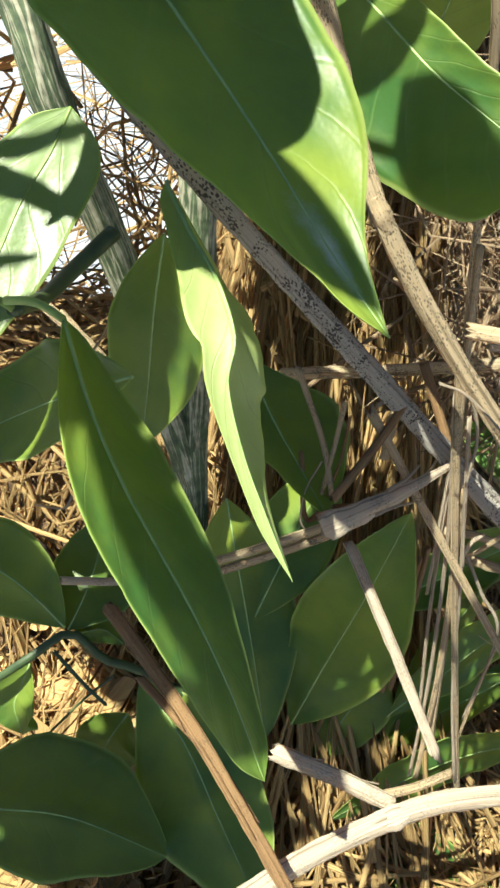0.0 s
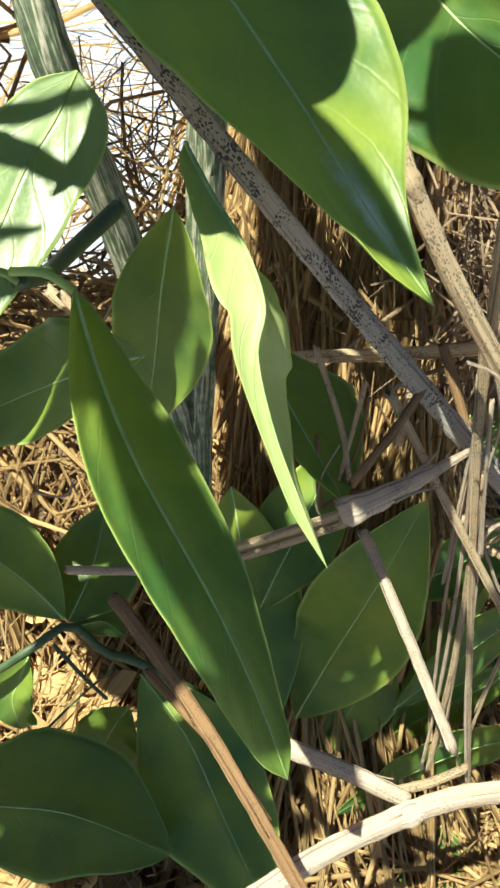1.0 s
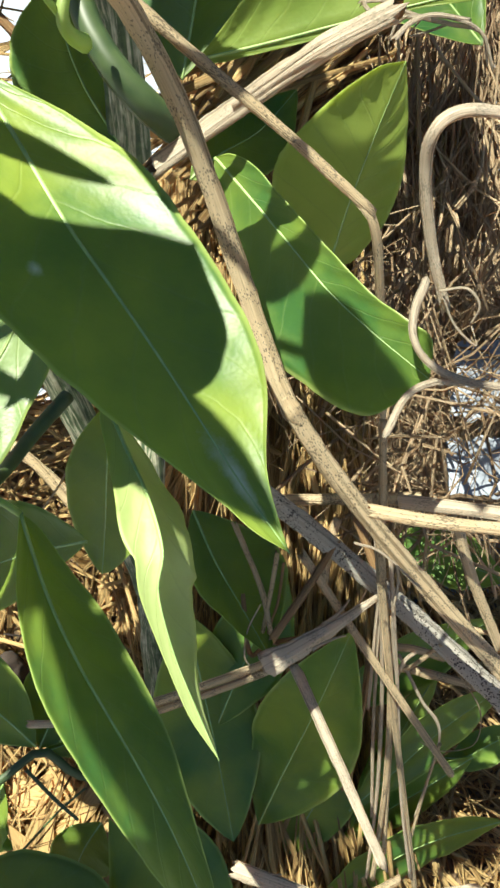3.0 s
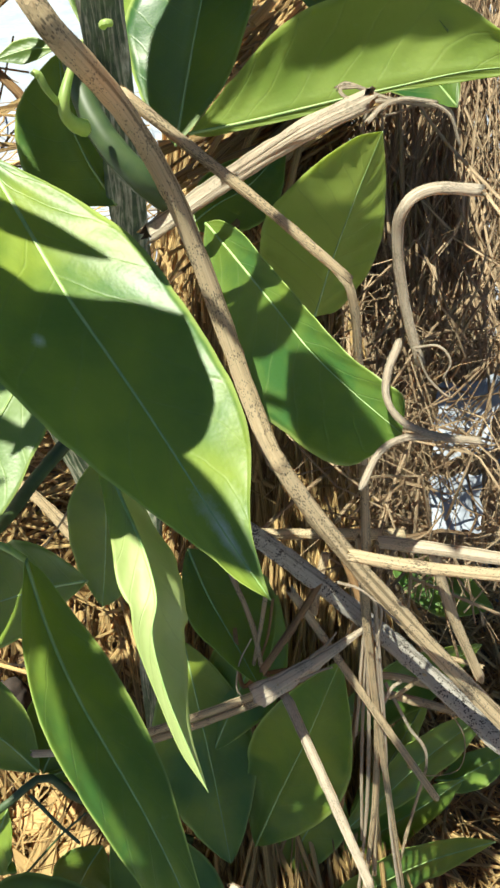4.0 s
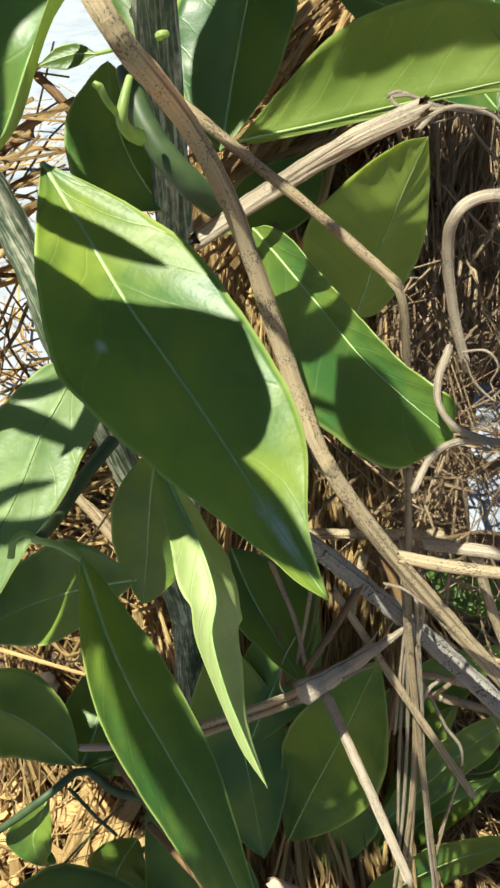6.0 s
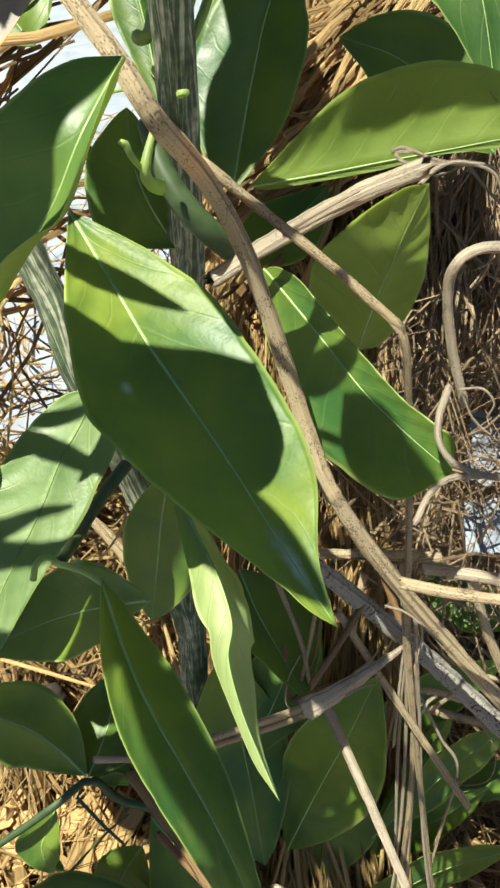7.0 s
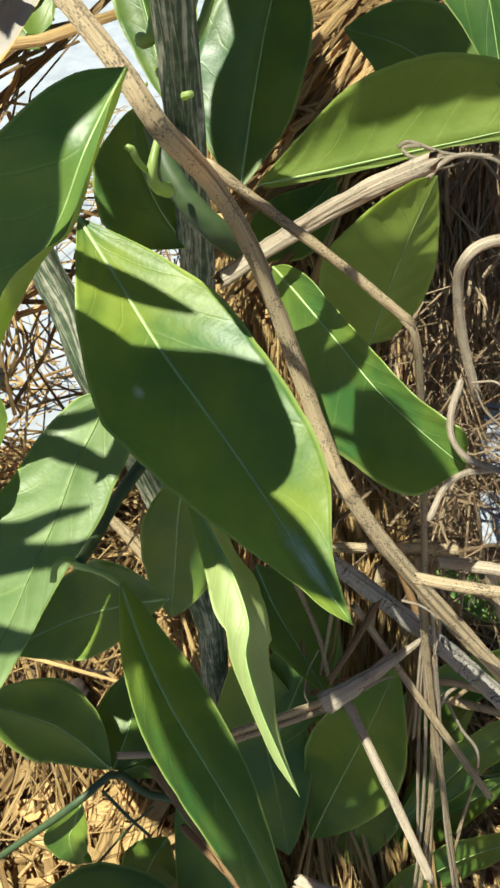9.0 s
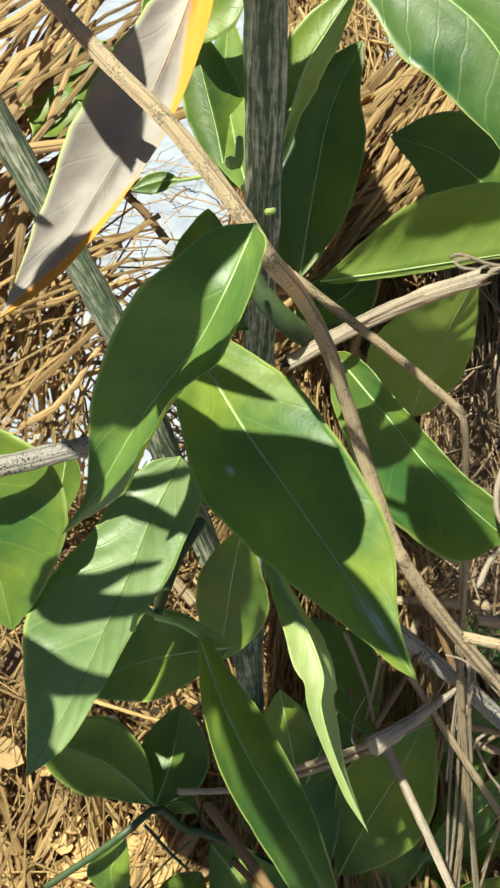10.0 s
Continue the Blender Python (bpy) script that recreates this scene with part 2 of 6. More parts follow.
def ground_materials():
    m, nt, bsdf, out = material("white_sheet")
    link = nt.links.new
    coord = nt.nodes.new("ShaderNodeTexCoord")
    n = node(nt, "ShaderNodeTexNoise", Scale=22.0, Detail=6.0, Roughness=0.6)
    link(coord.outputs["Object"], n.inputs["Vector"])
    link(ramp(nt, ((0.3, (0.19, 0.215, 0.255)), (0.6, (0.26, 0.285, 0.325))), n.outputs[0]), bsdf.inputs["Base Color"])
    bsdf.inputs["Roughness"].default_value = 0.75
    bump = node(nt, "ShaderNodeBump", Strength=0.6, Distance=0.01)
    link(n.outputs[0], bump.inputs["Height"])
    link(bump.outputs[0], bsdf.inputs["Normal"])
    m2, nt, bsdf, out = material("straw_litter")
    link = nt.links.new
    coord = nt.nodes.new("ShaderNodeTexCoord")
    n = node(nt, "ShaderNodeTexNoise", Scale=140.0, Detail=8.0, Roughness=0.7)
    link(coord.outputs["Object"], n.inputs["Vector"])
    link(ramp(nt, ((0.3, (0.05, 0.03, 0.018)), (0.7, (0.30, 0.20, 0.11))), n.outputs[0]), bsdf.inputs["Base Color"])
    bsdf.inputs["Roughness"].default_value = 0.85
    bump = node(nt, "ShaderNodeBump", Strength=1.0, Distance=0.004)
    link(n.outputs[0], bump.inputs["Height"])
    link(bump.outputs[0], bsdf.inputs["Normal"])
    return m, m2


SHEET, LITTER = ground_materials()


# ---------------------------------------------------------------- tools
def V(p):
    return Vector(p)


def spline(points, n):
    """n + 1 points on a smooth line through the given ones, evenly spaced by chord."""
    pts = [V(p) for p in points]
    if len(pts) == 2:
        return [pts[0].lerp(pts[1], i / n) for i in range(n + 1)]
    ext = [2 * pts[0] - pts[1], *pts, 2 * pts[-1] - pts[-2]]
    fine = []
    for i in range(1, len(ext) - 2):
        a, b, c, d = ext[i - 1:i + 3]
        for k in range(12):
            t = k / 12
            fine.append(0.5 * (2 * b + (c - a) * t + (2 * a - 5 * b + 4 * c - d) * t * t + (3 * b - a - 3 * c + d) * t ** 3))
    fine.append(pts[-1])
    along = [0.0]
    for p, q in zip(fine, fine[1:]):
        along.append(along[-1] + (q - p).length)
    out, j = [], 0
    for i in range(n + 1):
        s = along[-1] * i / n
        while j < len(fine) - 2 and along[j + 1] < s:
            j += 1
        span = max(along[j + 1] - along[j], 1e-9)
        out.append(fine[j].lerp(fine[j + 1], min(1, (s - along[j]) / span)))
    return out


def mesh_of(name, verts, faces, uvs=None, mats=(), slots=None, smooth=True):
    me = bpy.data.meshes.new(name)
    me.from_pydata([tuple(v) for v in verts], [], faces)
    for m in mats:
        me.materials.append(m)
    if slots:
        me.polygons.foreach_set("material_index", slots)
    if uvs:
        layer = me.uv_layers.new(name="UVMap")
        flat = [c for f in faces for i in f for c in uvs[i]]
        layer.data.foreach_set("uv", flat)
    me.polygons.foreach_set("use_smooth", [smooth] * len(me.polygons))
    me.update()
    return me


def under(ob, parent, label=""):
    ob.parent = parent
    ob.matrix_parent_inverse = parent.matrix_world.inverted()
    if label:
        ob["label"] = label
    return ob


def tube_data(line, radii, sides=8, flat=1.0, rough=0.0, seed=0):
    """Vertices, faces and coordinates of a tapered, slightly uneven tube with closed ends."""
    rnd = random.Random(seed)
    n = len(line) - 1
    t0 = (line[1] - line[0]).normalized()
    u = t0.cross(Vector((0.3, -0.6, 0.74))).normalized()
    verts, uvs, faces = [], [], []
    lobes = [1 + rough * (rnd.random() - 0.5) for _ in range(sides)]
    run = 0.0
    for i, p in enumerate(line):
        t = (line[min(i + 1, n)] - line[max(i - 1, 0)]).normalized()
        u = (u - t * u.dot(t)).normalized()
        w = t.cross(u)
        run += (p - line[i - 1]).length if i else 0
        for k in range(sides + 1):
            a = 2 * math.pi * k / sides
            r = radii[i] * lobes[k % sides] * (1 + rough * 0.5 * (noise.noise(p * 300 + Vector((k % sides, 0, seed))))) 
            verts.append(p + u * (math.cos(a) * r) + w * (math.sin(a) * r * flat))
            uvs.append((k / sides, run * 10))
    m = sides + 1
    for i in range(n):
        for k in range(sides):
            faces.append((i * m + k, i * m + k + 1, (i + 1) * m + k + 1, (i + 1) * m + k))
    faces.append(tuple(range(sides - 1, -1, -1)))
    faces.append(tuple(n * m + k for k in range(sides)))
    return verts, faces, uvs


def tube(name, points, r0, r1, mat, steps=16, sides=8, flat=1.0, rough=0.0, seed=0, swell=()):
    """A tube through the points; swell: (place along, radius factor, length) for nodes and knuckles."""
    line = spline(points, steps)
    radii = []
    for i in range(steps + 1):
        s = i / steps
        r = r0 + (r1 - r0) * s
        for at, factor, width in swell:
            r *= 1 + (factor - 1) * math.exp(-((s - at) / width) ** 2)
        radii.append(r)
    v, f, uv = tube_data(line, radii, sides, flat, rough, seed)
    return new(name, mesh_of(name, v, f, uv, [mat]))


def blade_profile(s, peak, point):
    """Half-width of a leaf along its length, 1 at its widest place."""
    if s < peak:
        x = s / peak
        return max(0.0, math.sin(0.5 * math.pi * x)) ** 0.85
    x = (s - peak) / (1 - peak)
    return max(0.0, math.cos(0.5 * math.pi * x)) ** point * (1 - 0.25 * x * x)


STATIONS = (0.0, 0.05, 0.15, 0.3, 0.45, 0.6, 0.75, 0.88, 0.95, 1.0)


def width_at(s, widths):
    """Half-width at s, smoothly through the widths given at the stations; nothing at base and tip."""
    w = (0.0, *widths, 0.0)
    for i in range(len(w) - 1):
        if s <= STATIONS[i + 1]:
            break
    x0, x1 = STATIONS[i], STATIONS[i + 1]
    t = (s - x0) / (x1 - x0)
    m0 = (w[i + 1] - w[i - 1]) / (x1 - STATIONS[i - 1]) if i else (w[1] - w[0]) / (x1 - x0)
    m1 = (w[i + 2] - w[i]) / (STATIONS[i + 2] - x0) if i + 2 < len(w) else (w[i + 1] - w[i]) / (x1 - x0)
    h = x1 - x0
    v = (2 * t ** 3 - 3 * t * t + 1) * w[i] + (t ** 3 - 2 * t * t + t) * h * m0 + (3 * t * t - 2 * t ** 3) * w[i + 1] + (t ** 3 - t * t) * h * m1
    return max(0.0, v)


def leaf(parent, spine, left, right, lw=None, rw=None, peak=0.48, point=0.9, camber=0.10, wave=0.08,
         label="", top=None, back=None, seed=0, petiole=None, rib=0.0004, rib_mat=None, rows=34, cols=7, quilt=0.0002, roll=0.0):
    """One leaf. spine: base to tip. left, right: from the midrib to the margins where the leaf is widest, or, with lw and rw, the ways to
    the margins and the half-widths at the stations. camber: how far the halves bulge; wave: unevenness of the margin; quilt: how far
    the blade swells between its side veins; petiole: where its stalk starts; roll: how far the margins curl under."""
    top, back = top or LEAF_TOP, back or LEAF_BACK
    line = spline(spine, rows)
    left, right = V(left), V(right)
    t = V(spine[-1]) - V(spine[0])
    if (right - left).cross(t).dot(Vector((0, -0.7, 0.7))) < 0:
        left, right, lw, rw = right, left, rw, lw
    verts, uvs = [], []
    off = Vector((seed * 1.7, seed * 0.9, 3.1))
    up_ref = None
    for i, p in enumerate(line):
        s = i / rows
        t = (line[min(i + 1, rows)] - line[max(i - 1, 0)]).normalized()
        a, b = left - t * left.dot(t), right - t * right.dot(t)
        if lw:
            a, b = a.normalized() * width_at(s, lw), b.normalized() * width_at(s, rw)
        else:
            w = blade_profile(s, peak, point)
            a, b = a * w, b * w
        nrm = (b - a).cross(t)
        nrm = nrm.normalized() if nrm.length > 1e-9 else Vector((0, 0, 1))
        if up_ref is not None and nrm.dot(up_ref) < 0:
            nrm = -nrm
        up_ref = nrm
        fine = min(1.0, 8 * s, 8 * (1 - s))
        for k in range(-cols, cols + 1):
            x = abs(k) / cols
            side = a if k < 0 else b
            hn = side.cross(t) if k < 0 else t.cross(side)
            hn = hn.normalized() if hn.length > 1e-12 else nrm
            half = math.copysign(1.0, k)
            edge = 1 + (wave * noise.noise(Vector((s * 5.0, half * 2.0, 0)) + off) + 0.25 * wave * noise.noise(Vector((s * 26.0, half * 3.0, 2)) + off)) * x * fine
            lift = side.length * (-camber * 4 * x * (1 - x) + roll * x * x + wave * (1.3 * noise.noise(Vector((s * 6.0, half * 4.0, 1)) + off) + 0.5 * noise.noise(Vector((s * 15.0, half * 5.0, 3)) + off)) * x * x * fine)
            cell = ((s - 0.21 * x + 0.03 * noise.noise(Vector((s * 9.0, half * 6.0, 4)) + off)) * 8.0) % 1.0
            swell = quilt * (abs(math.cos(math.pi * cell)) ** 0.7 - 0.5) * 4 * x * (1 - 0.75 * x) * min(1.0, side.length / 0.006)
            verts.append(p + side * (x * edge) - hn * (lift - swell))
            uvs.append((s, 0.5 + 0.5 * k / cols))
    m = 2 * cols + 1
    top_n = len(verts)
    # the lower skin, a third of a millimetre below, closing at the margin
    normals = []
    for i in range(rows + 1):
        for k in range(m):
            a = verts[min(i + 1, rows) * m + k] - verts[max(i - 1, 0) * m + k]
            b = verts[i * m + min(k + 1, m - 1)] - verts[i * m + max(k - 1, 0)]
            c = b.cross(a)
            normals.append(c.normalized() if c.length > 1e-12 else Vector((0, 0, 1)))
    for j in range(top_n):
        k = j % m
        thick = 0.00005 if k in (0, m - 1) else 0.00030
        verts.append(verts[j] - normals[j] * thick)
        uvs.append(uvs[j])
    faces, slots = [], []
    for i in range(rows):
        for k in range(m - 1):
            q = (i * m + k, i * m + k + 1, (i + 1) * m + k + 1, (i + 1) * m + k)
            faces.append(q)
            slots.append(0)
            faces.append(tuple(top_n + j for j in reversed(q)))
            slots.append(1)
        for k in (0, m - 1):
            q = (i * m + k, (i + 1) * m + k, top_n + (i + 1) * m + k, top_n + i * m + k)
            faces.append(q if k == 0 else tuple(reversed(q)))
            slots.append(1)
    ob = under(new("leaf", mesh_of("leaf", verts, faces, uvs, [top, back], slots)), parent, label)
    # the midrib, sunk into the upper side
    radii = [rib * (1 - 0.8 * i / rows) for i in range(rows + 1)]
    mid = [verts[i * m + cols] - normals[i * m + cols] * (radii[i] * 0.55) for i in range(rows + 1)]
    v, f, uv = tube_data(mid, radii, 6)
    under(new("midrib", mesh_of("midrib", v, f, uv, [rib_mat or RIB])), ob)
    if petiole:
        st = [*[V(p) for p in petiole], line[0] + (line[1] - line[0]) * 0.3]
        stalk = tube("petiole", st, 0.0008, 0.0007, SHOOT, 10, 7, 0.7, 0.1, seed)
        under(stalk, ob)
    return ob


def d(a, b):
    """From a to b."""
    return V(b) - V(a)


# ---------------------------------------------------------------- ground
def smooth(a, b, x):
    t = min(1.0, max(0.0, (x - a) / (b - a)))
    return t * t * (3 - 2 * t)


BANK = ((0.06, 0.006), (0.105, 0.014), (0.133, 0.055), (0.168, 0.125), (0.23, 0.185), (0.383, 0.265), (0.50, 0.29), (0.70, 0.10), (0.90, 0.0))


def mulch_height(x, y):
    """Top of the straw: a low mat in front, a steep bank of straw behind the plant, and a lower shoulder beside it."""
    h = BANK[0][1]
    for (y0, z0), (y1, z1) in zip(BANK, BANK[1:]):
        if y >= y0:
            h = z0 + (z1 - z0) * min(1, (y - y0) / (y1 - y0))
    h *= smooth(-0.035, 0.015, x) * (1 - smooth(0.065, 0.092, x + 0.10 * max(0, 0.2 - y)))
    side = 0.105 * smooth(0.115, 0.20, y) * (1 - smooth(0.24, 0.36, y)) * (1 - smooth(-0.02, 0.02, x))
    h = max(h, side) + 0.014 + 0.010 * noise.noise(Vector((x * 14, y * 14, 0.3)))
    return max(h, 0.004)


def grid_mesh(name, x0, x1, y0, y1, nx, ny, height, mat):
    verts, faces = [], []
    for j in range(ny + 1):
        for i in range(nx + 1):
            x, y = x0 + (x1 - x0) * i / nx, y0 + (y1 - y0) * j / ny
            verts.append(Vector((x, y, height(x, y))))
    for j in range(ny):
        for i in range(nx):
            a = j * (nx + 1) + i
            faces.append((a, a + 1, a + nx + 2, a + nx + 1))
    return new(name, mesh_of(name, verts, faces, None, [mat]))


def sheet_height(x, y):
    r = math.hypot(x, y - 0.2)
    return -0.006 + 0.012 * noise.noise(Vector((x * 5, y * 5, 0))) * min(1, r) + 0.004 * noise.noise(Vector((x * 19, y * 19, 4)))


tagged(grid_mesh("ground", -60, 60, -60, 60, 60, 60, lambda x, y: -0.03, LITTER),
       "brown bare ground stretching away past the planting", "ground", kind="structure")
tagged(grid_mesh("ground_sheet", -1.2, 1.2, -0.6, 3.0, 110, 150, sheet_height, SHEET),
       "creased white plastic ground sheet under the straw", "ground sheet", kind="structure")


def litter_height(x, y):
    bare = smooth(0.20, 0.27, y) * (1 - smooth(0.02, 0.05, mulch_height(x, y)))
    return mulch_height(x, y) - 0.014 - 0.04 * bare - 0.06 * max(0, math.hypot(x / 0.26, (y - 0.22) / 0.38) - 0.8)


tagged(grid_mesh("litter_bed", -0.40, 0.40, -0.20, 0.95, 110, 150, litter_height, LITTER),
       "dark crumbled straw litter lying below the mulch", "litter", kind="structure")


def scatter(name, count, area, lengths, radii, mat, flow, lift, seed, sides=4, segs=3, keep=None, label="", curl=0.15):
    """Many loose stalks lying on the mulch as one mesh. flow: heading in the plan and its spread, in degrees."""
    rnd = random.Random(seed)
    verts, faces, uvs = [], [], []
    x0, x1, y0, y1 = area
    made = 0
    while made < count:
        x, y = rnd.uniform(x0, x1), rnd.uniform(y0, y1)
        if keep and not keep(x, y, rnd):
            continue
        made += 1
        heading = radians(rnd.gauss(flow[0], flow[1]))
        ln = rnd.uniform(*lengths)
        r = radii[0] + (radii[1] - radii[0]) * rnd.random() ** 2.2
        dx, dy = math.cos(heading), math.sin(heading)
        z0 = mulch_height(x - dx * ln / 2, y - dy * ln / 2)
        z1 = mulch_height(x + dx * ln / 2, y + dy * ln / 2)
        zm = mulch_height(x, y)
        up = rnd.uniform(-0.010, lift)
        a = Vector((x - dx * ln / 2, y - dy * ln / 2, z0 + up + rnd.uniform(-0.012, 0.012)))
        c = Vector((x + dx * ln / 2, y + dy * ln / 2, z1 + up + rnd.uniform(-0.012, 0.012)))
        b = Vector((x, y, zm + up)) + Vector((rnd.gauss(0, 1), rnd.gauss(0, 1), rnd.gauss(0, 0.5))) * ln * curl * 0.3
        line = [a.lerp(b, t).lerp(b.lerp(c, t), t) for t in [i / segs for i in range(segs + 1)]]
        v, f, uv = tube_data(line, [r * (1 - 0.3 * i / segs) for i in range(segs + 1)], sides, rnd.uniform(0.15, 0.8))
        base = len(verts)
        verts += v
        faces += [tuple(base + j for j in q) for q in f]
        uvs += [(p + made * 0.37, q + made * 0.61) for p, q in uv]
    ob = new(name, mesh_of(name, verts, faces, uvs, [mat]))
    return tagged(ob, label, "straw", kind="stuff")


def around(x, y, rnd):
    return math.hypot(x / 0.30, (y - 0.14) / 0.24) < 1.0 - 0.5 * rnd.random() ** 3


def tangle(name, corner, right, up, deep, count, lengths, radii, mat, heading, spread, seed, label, curl=0.3, sides=4, segs=4):
    """Loose stalks filling a leaning slab: corner, its two sides and its depth. heading: turn of the stalks from the slab's rightward side."""
    rnd = random.Random(seed)
    corner, right, up, deep = V(corner), V(right), V(up), V(deep)
    rn, un, dn = right.normalized(), up.normalized(), deep.normalized()
    verts, faces, uvs = [], [], []
    for made in range(count):
        p = corner + right * rnd.random() + up * rnd.random() + deep * rnd.random()
        a = radians(rnd.gauss(heading, spread))
        way = (rn * math.cos(a) + un * math.sin(a) + dn * rnd.gauss(0, 0.22)).normalized()
        ln, r = rnd.uniform(*lengths), radii[0] + (radii[1] - radii[0]) * rnd.random() ** 2
        bow = Vector((rnd.gauss(0, 1), rnd.gauss(0, 1), rnd.gauss(0, 1))) * ln * curl * 0.35
        kink = Vector((rnd.gauss(0, 1), rnd.gauss(0, 1), rnd.gauss(0, 1))) * ln * curl * 0.18
        line = []
        for i in range(segs + 1):
            t = i / segs
            line.append(p + way * (ln * (t - 0.5)) + bow * (4 * t * (1 - t)) + kink * math.sin(6.28 * t))
        v, f, uv = tube_data(line, [r * (1 - 0.35 * i / segs) for i in range(segs + 1)], sides, rnd.uniform(0.15, 0.8))
        base = len(verts)
        verts += v
        faces += [tuple(base + j for j in q) for q in f]
        uvs += [(a_ + made * 0.37, b_ + made * 0.61) for a_, b_ in uv]
    return tagged(new(name, mesh_of(name, verts, faces, uvs, [mat])), label, "straw", kind="stuff")


def slab(p00, p10, p01, back):
    """Corner, right side, up side and depth of a slab from three of its corners and how far it goes back."""
    a, b, c = V(p00), V(p10), V(p01)
    return a, b - a, c - a, (b - a).cross(c - a).normalized() * -back


scatter("straw_mulch", 5200, (-0.30, 0.30, -0.10, 0.38), (0.02, 0.12), (0.0003, 0.0015), MULCH, (40, 80), 0.010, 3,
        keep=around, label="golden brown straw mulch lying loose round the plant")
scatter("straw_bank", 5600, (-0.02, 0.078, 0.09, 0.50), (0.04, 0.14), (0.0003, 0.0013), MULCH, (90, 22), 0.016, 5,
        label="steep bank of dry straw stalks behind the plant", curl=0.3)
scatter("straw_scraps", 700, (-0.45, 0.30, 0.30, 1.0), (0.02, 0.12), (0.0005, 0.0016), MULCH, (60, 80), 0.012, 9, curl=0.5,
        label="scattered straw scraps on the white sheet")
tangle("dry_grass", *slab((0.0676, 0.1950, 0.2042), (0.1201, 0.1931, 0.2039), (0.0849, 0.3697, 0.3065), .06), 1700, (0.08, 0.20), (0.00012, 0.0009), FIBRE, 88, 13, 7,
       "tangle of fine dry grass fibres hanging at the bank", curl=0.17, segs=8)
tangle("dry_grass", *slab((0.0542, 0.1285, 0.2001), (0.0992, 0.1269, 0.1998), (0.0578, 0.1868, 0.2492), .03), 260, (0.02, 0.07), (0.00012, 0.0006), FIBRE, 75, 50, 8,
       "loose snarl of thin dry grass over white sheet", curl=0.6)


def flakes(name, count, centre, reach, seed, label):
    """Flat broken flakes of leaf and bark lying on the mulch, each slightly cupped."""
    rnd = random.Random(seed)
    verts, faces, uvs = [], [], []
    for made in range(count):
        x, y = centre[0] + rnd.gauss(0, reach[0]), centre[1] + rnd.gauss(0, reach[1])
        size, long = rnd.uniform(0.003, 0.008), rnd.uniform(1.0, 2.6)
        turn = Euler((rnd.gauss(0, 0.45), rnd.gauss(0, 0.45), rnd.uniform(0, 6.28))).to_matrix()
        mid = Vector((x, y, mulch_height(x, y) + rnd.uniform(0.002, 0.013)))
        base, n = len(verts), 7
        rim = [(math.cos(6.283 * k / n) * long * rnd.uniform(0.7, 1.1), math.sin(6.283 * k / n) * rnd.uniform(0.7, 1.1)) for k in range(n)]
        for z in (0.0, -0.0004):
            verts.append(mid + turn @ Vector((0, 0, z - size * 0.12)))
            verts += [mid + turn @ Vector((a * size, b * size, z + size * 0.10 * rnd.random())) for a, b in rim]
            uvs += [(made * 0.37, made * 0.61)] + [(made * 0.37 + 0.3 * b, made * 0.61 + 0.2 * a) for a, b in rim]
        for k in range(n):
            a, b = base + 1 + k, base + 1 + (k + 1) % n
            faces += [(base, a, b), (base + n + 1, b + n + 1, a + n + 1), (a, a + n + 1, b + n + 1, b)]
    return tagged(new(name, mesh_of(name, verts, faces, uvs, [MULCH], smooth=False)), label, "litter", kind="stuff")


flakes("leaf_litter", 420, (-0.052, 0.075), (0.035, 0.035), 21, "sunlit flakes of dry leaf and bark on the mulch")


def lump(name, centre, size, mat, seed, label, category):
    bm = bmesh.new()
    bmesh.ops.create_icosphere(bm, subdivisions=4, radius=1.0)
    for v in bm.verts:
        k = 1 + 0.25 * noise.noise(v.co * 1.6 + Vector((seed, 0, 0))) + 0.10 * noise.noise(v.co * 5) + 0.05 * noise.noise(v.co * 13)
        v.co = Vector((v.co.x * size[0], v.co.y * size[1], v.co.z * size[2])) * k + V(centre)
    me = bpy.data.meshes.new(name)
    bm.to_mesh(me)
    bm.free()
    me.materials.append(mat)
    me.polygons.foreach_set("use_smooth", [True] * len(me.polygons))
    return tagged(new(name, me), label, category)



CLOD = bpy.data.materials.new("dark_earth")
CLOD.use_nodes = True
CLOD.node_tree.nodes["Principled BSDF"].inputs["Roughness"].default_value = 0.9
CLOD.node_tree.links.new(ramp(CLOD.node_tree, ((0.3, (0.012, 0.008, 0.006)), (0.7, (0.045, 0.030, 0.022))), node(CLOD.node_tree, "ShaderNodeTexNoise", Scale=260.0, Detail=6.0).outputs[0]), CLOD.node_tree.nodes["Principled BSDF"].inputs["Base Color"])
lump("earth_clod", (-0.0812, 0.1508, 0.0662), (0.0085, 0.0085, 0.0115), CLOD, 3, "dark brown lump of earth lying in the mulch", "earth clod")


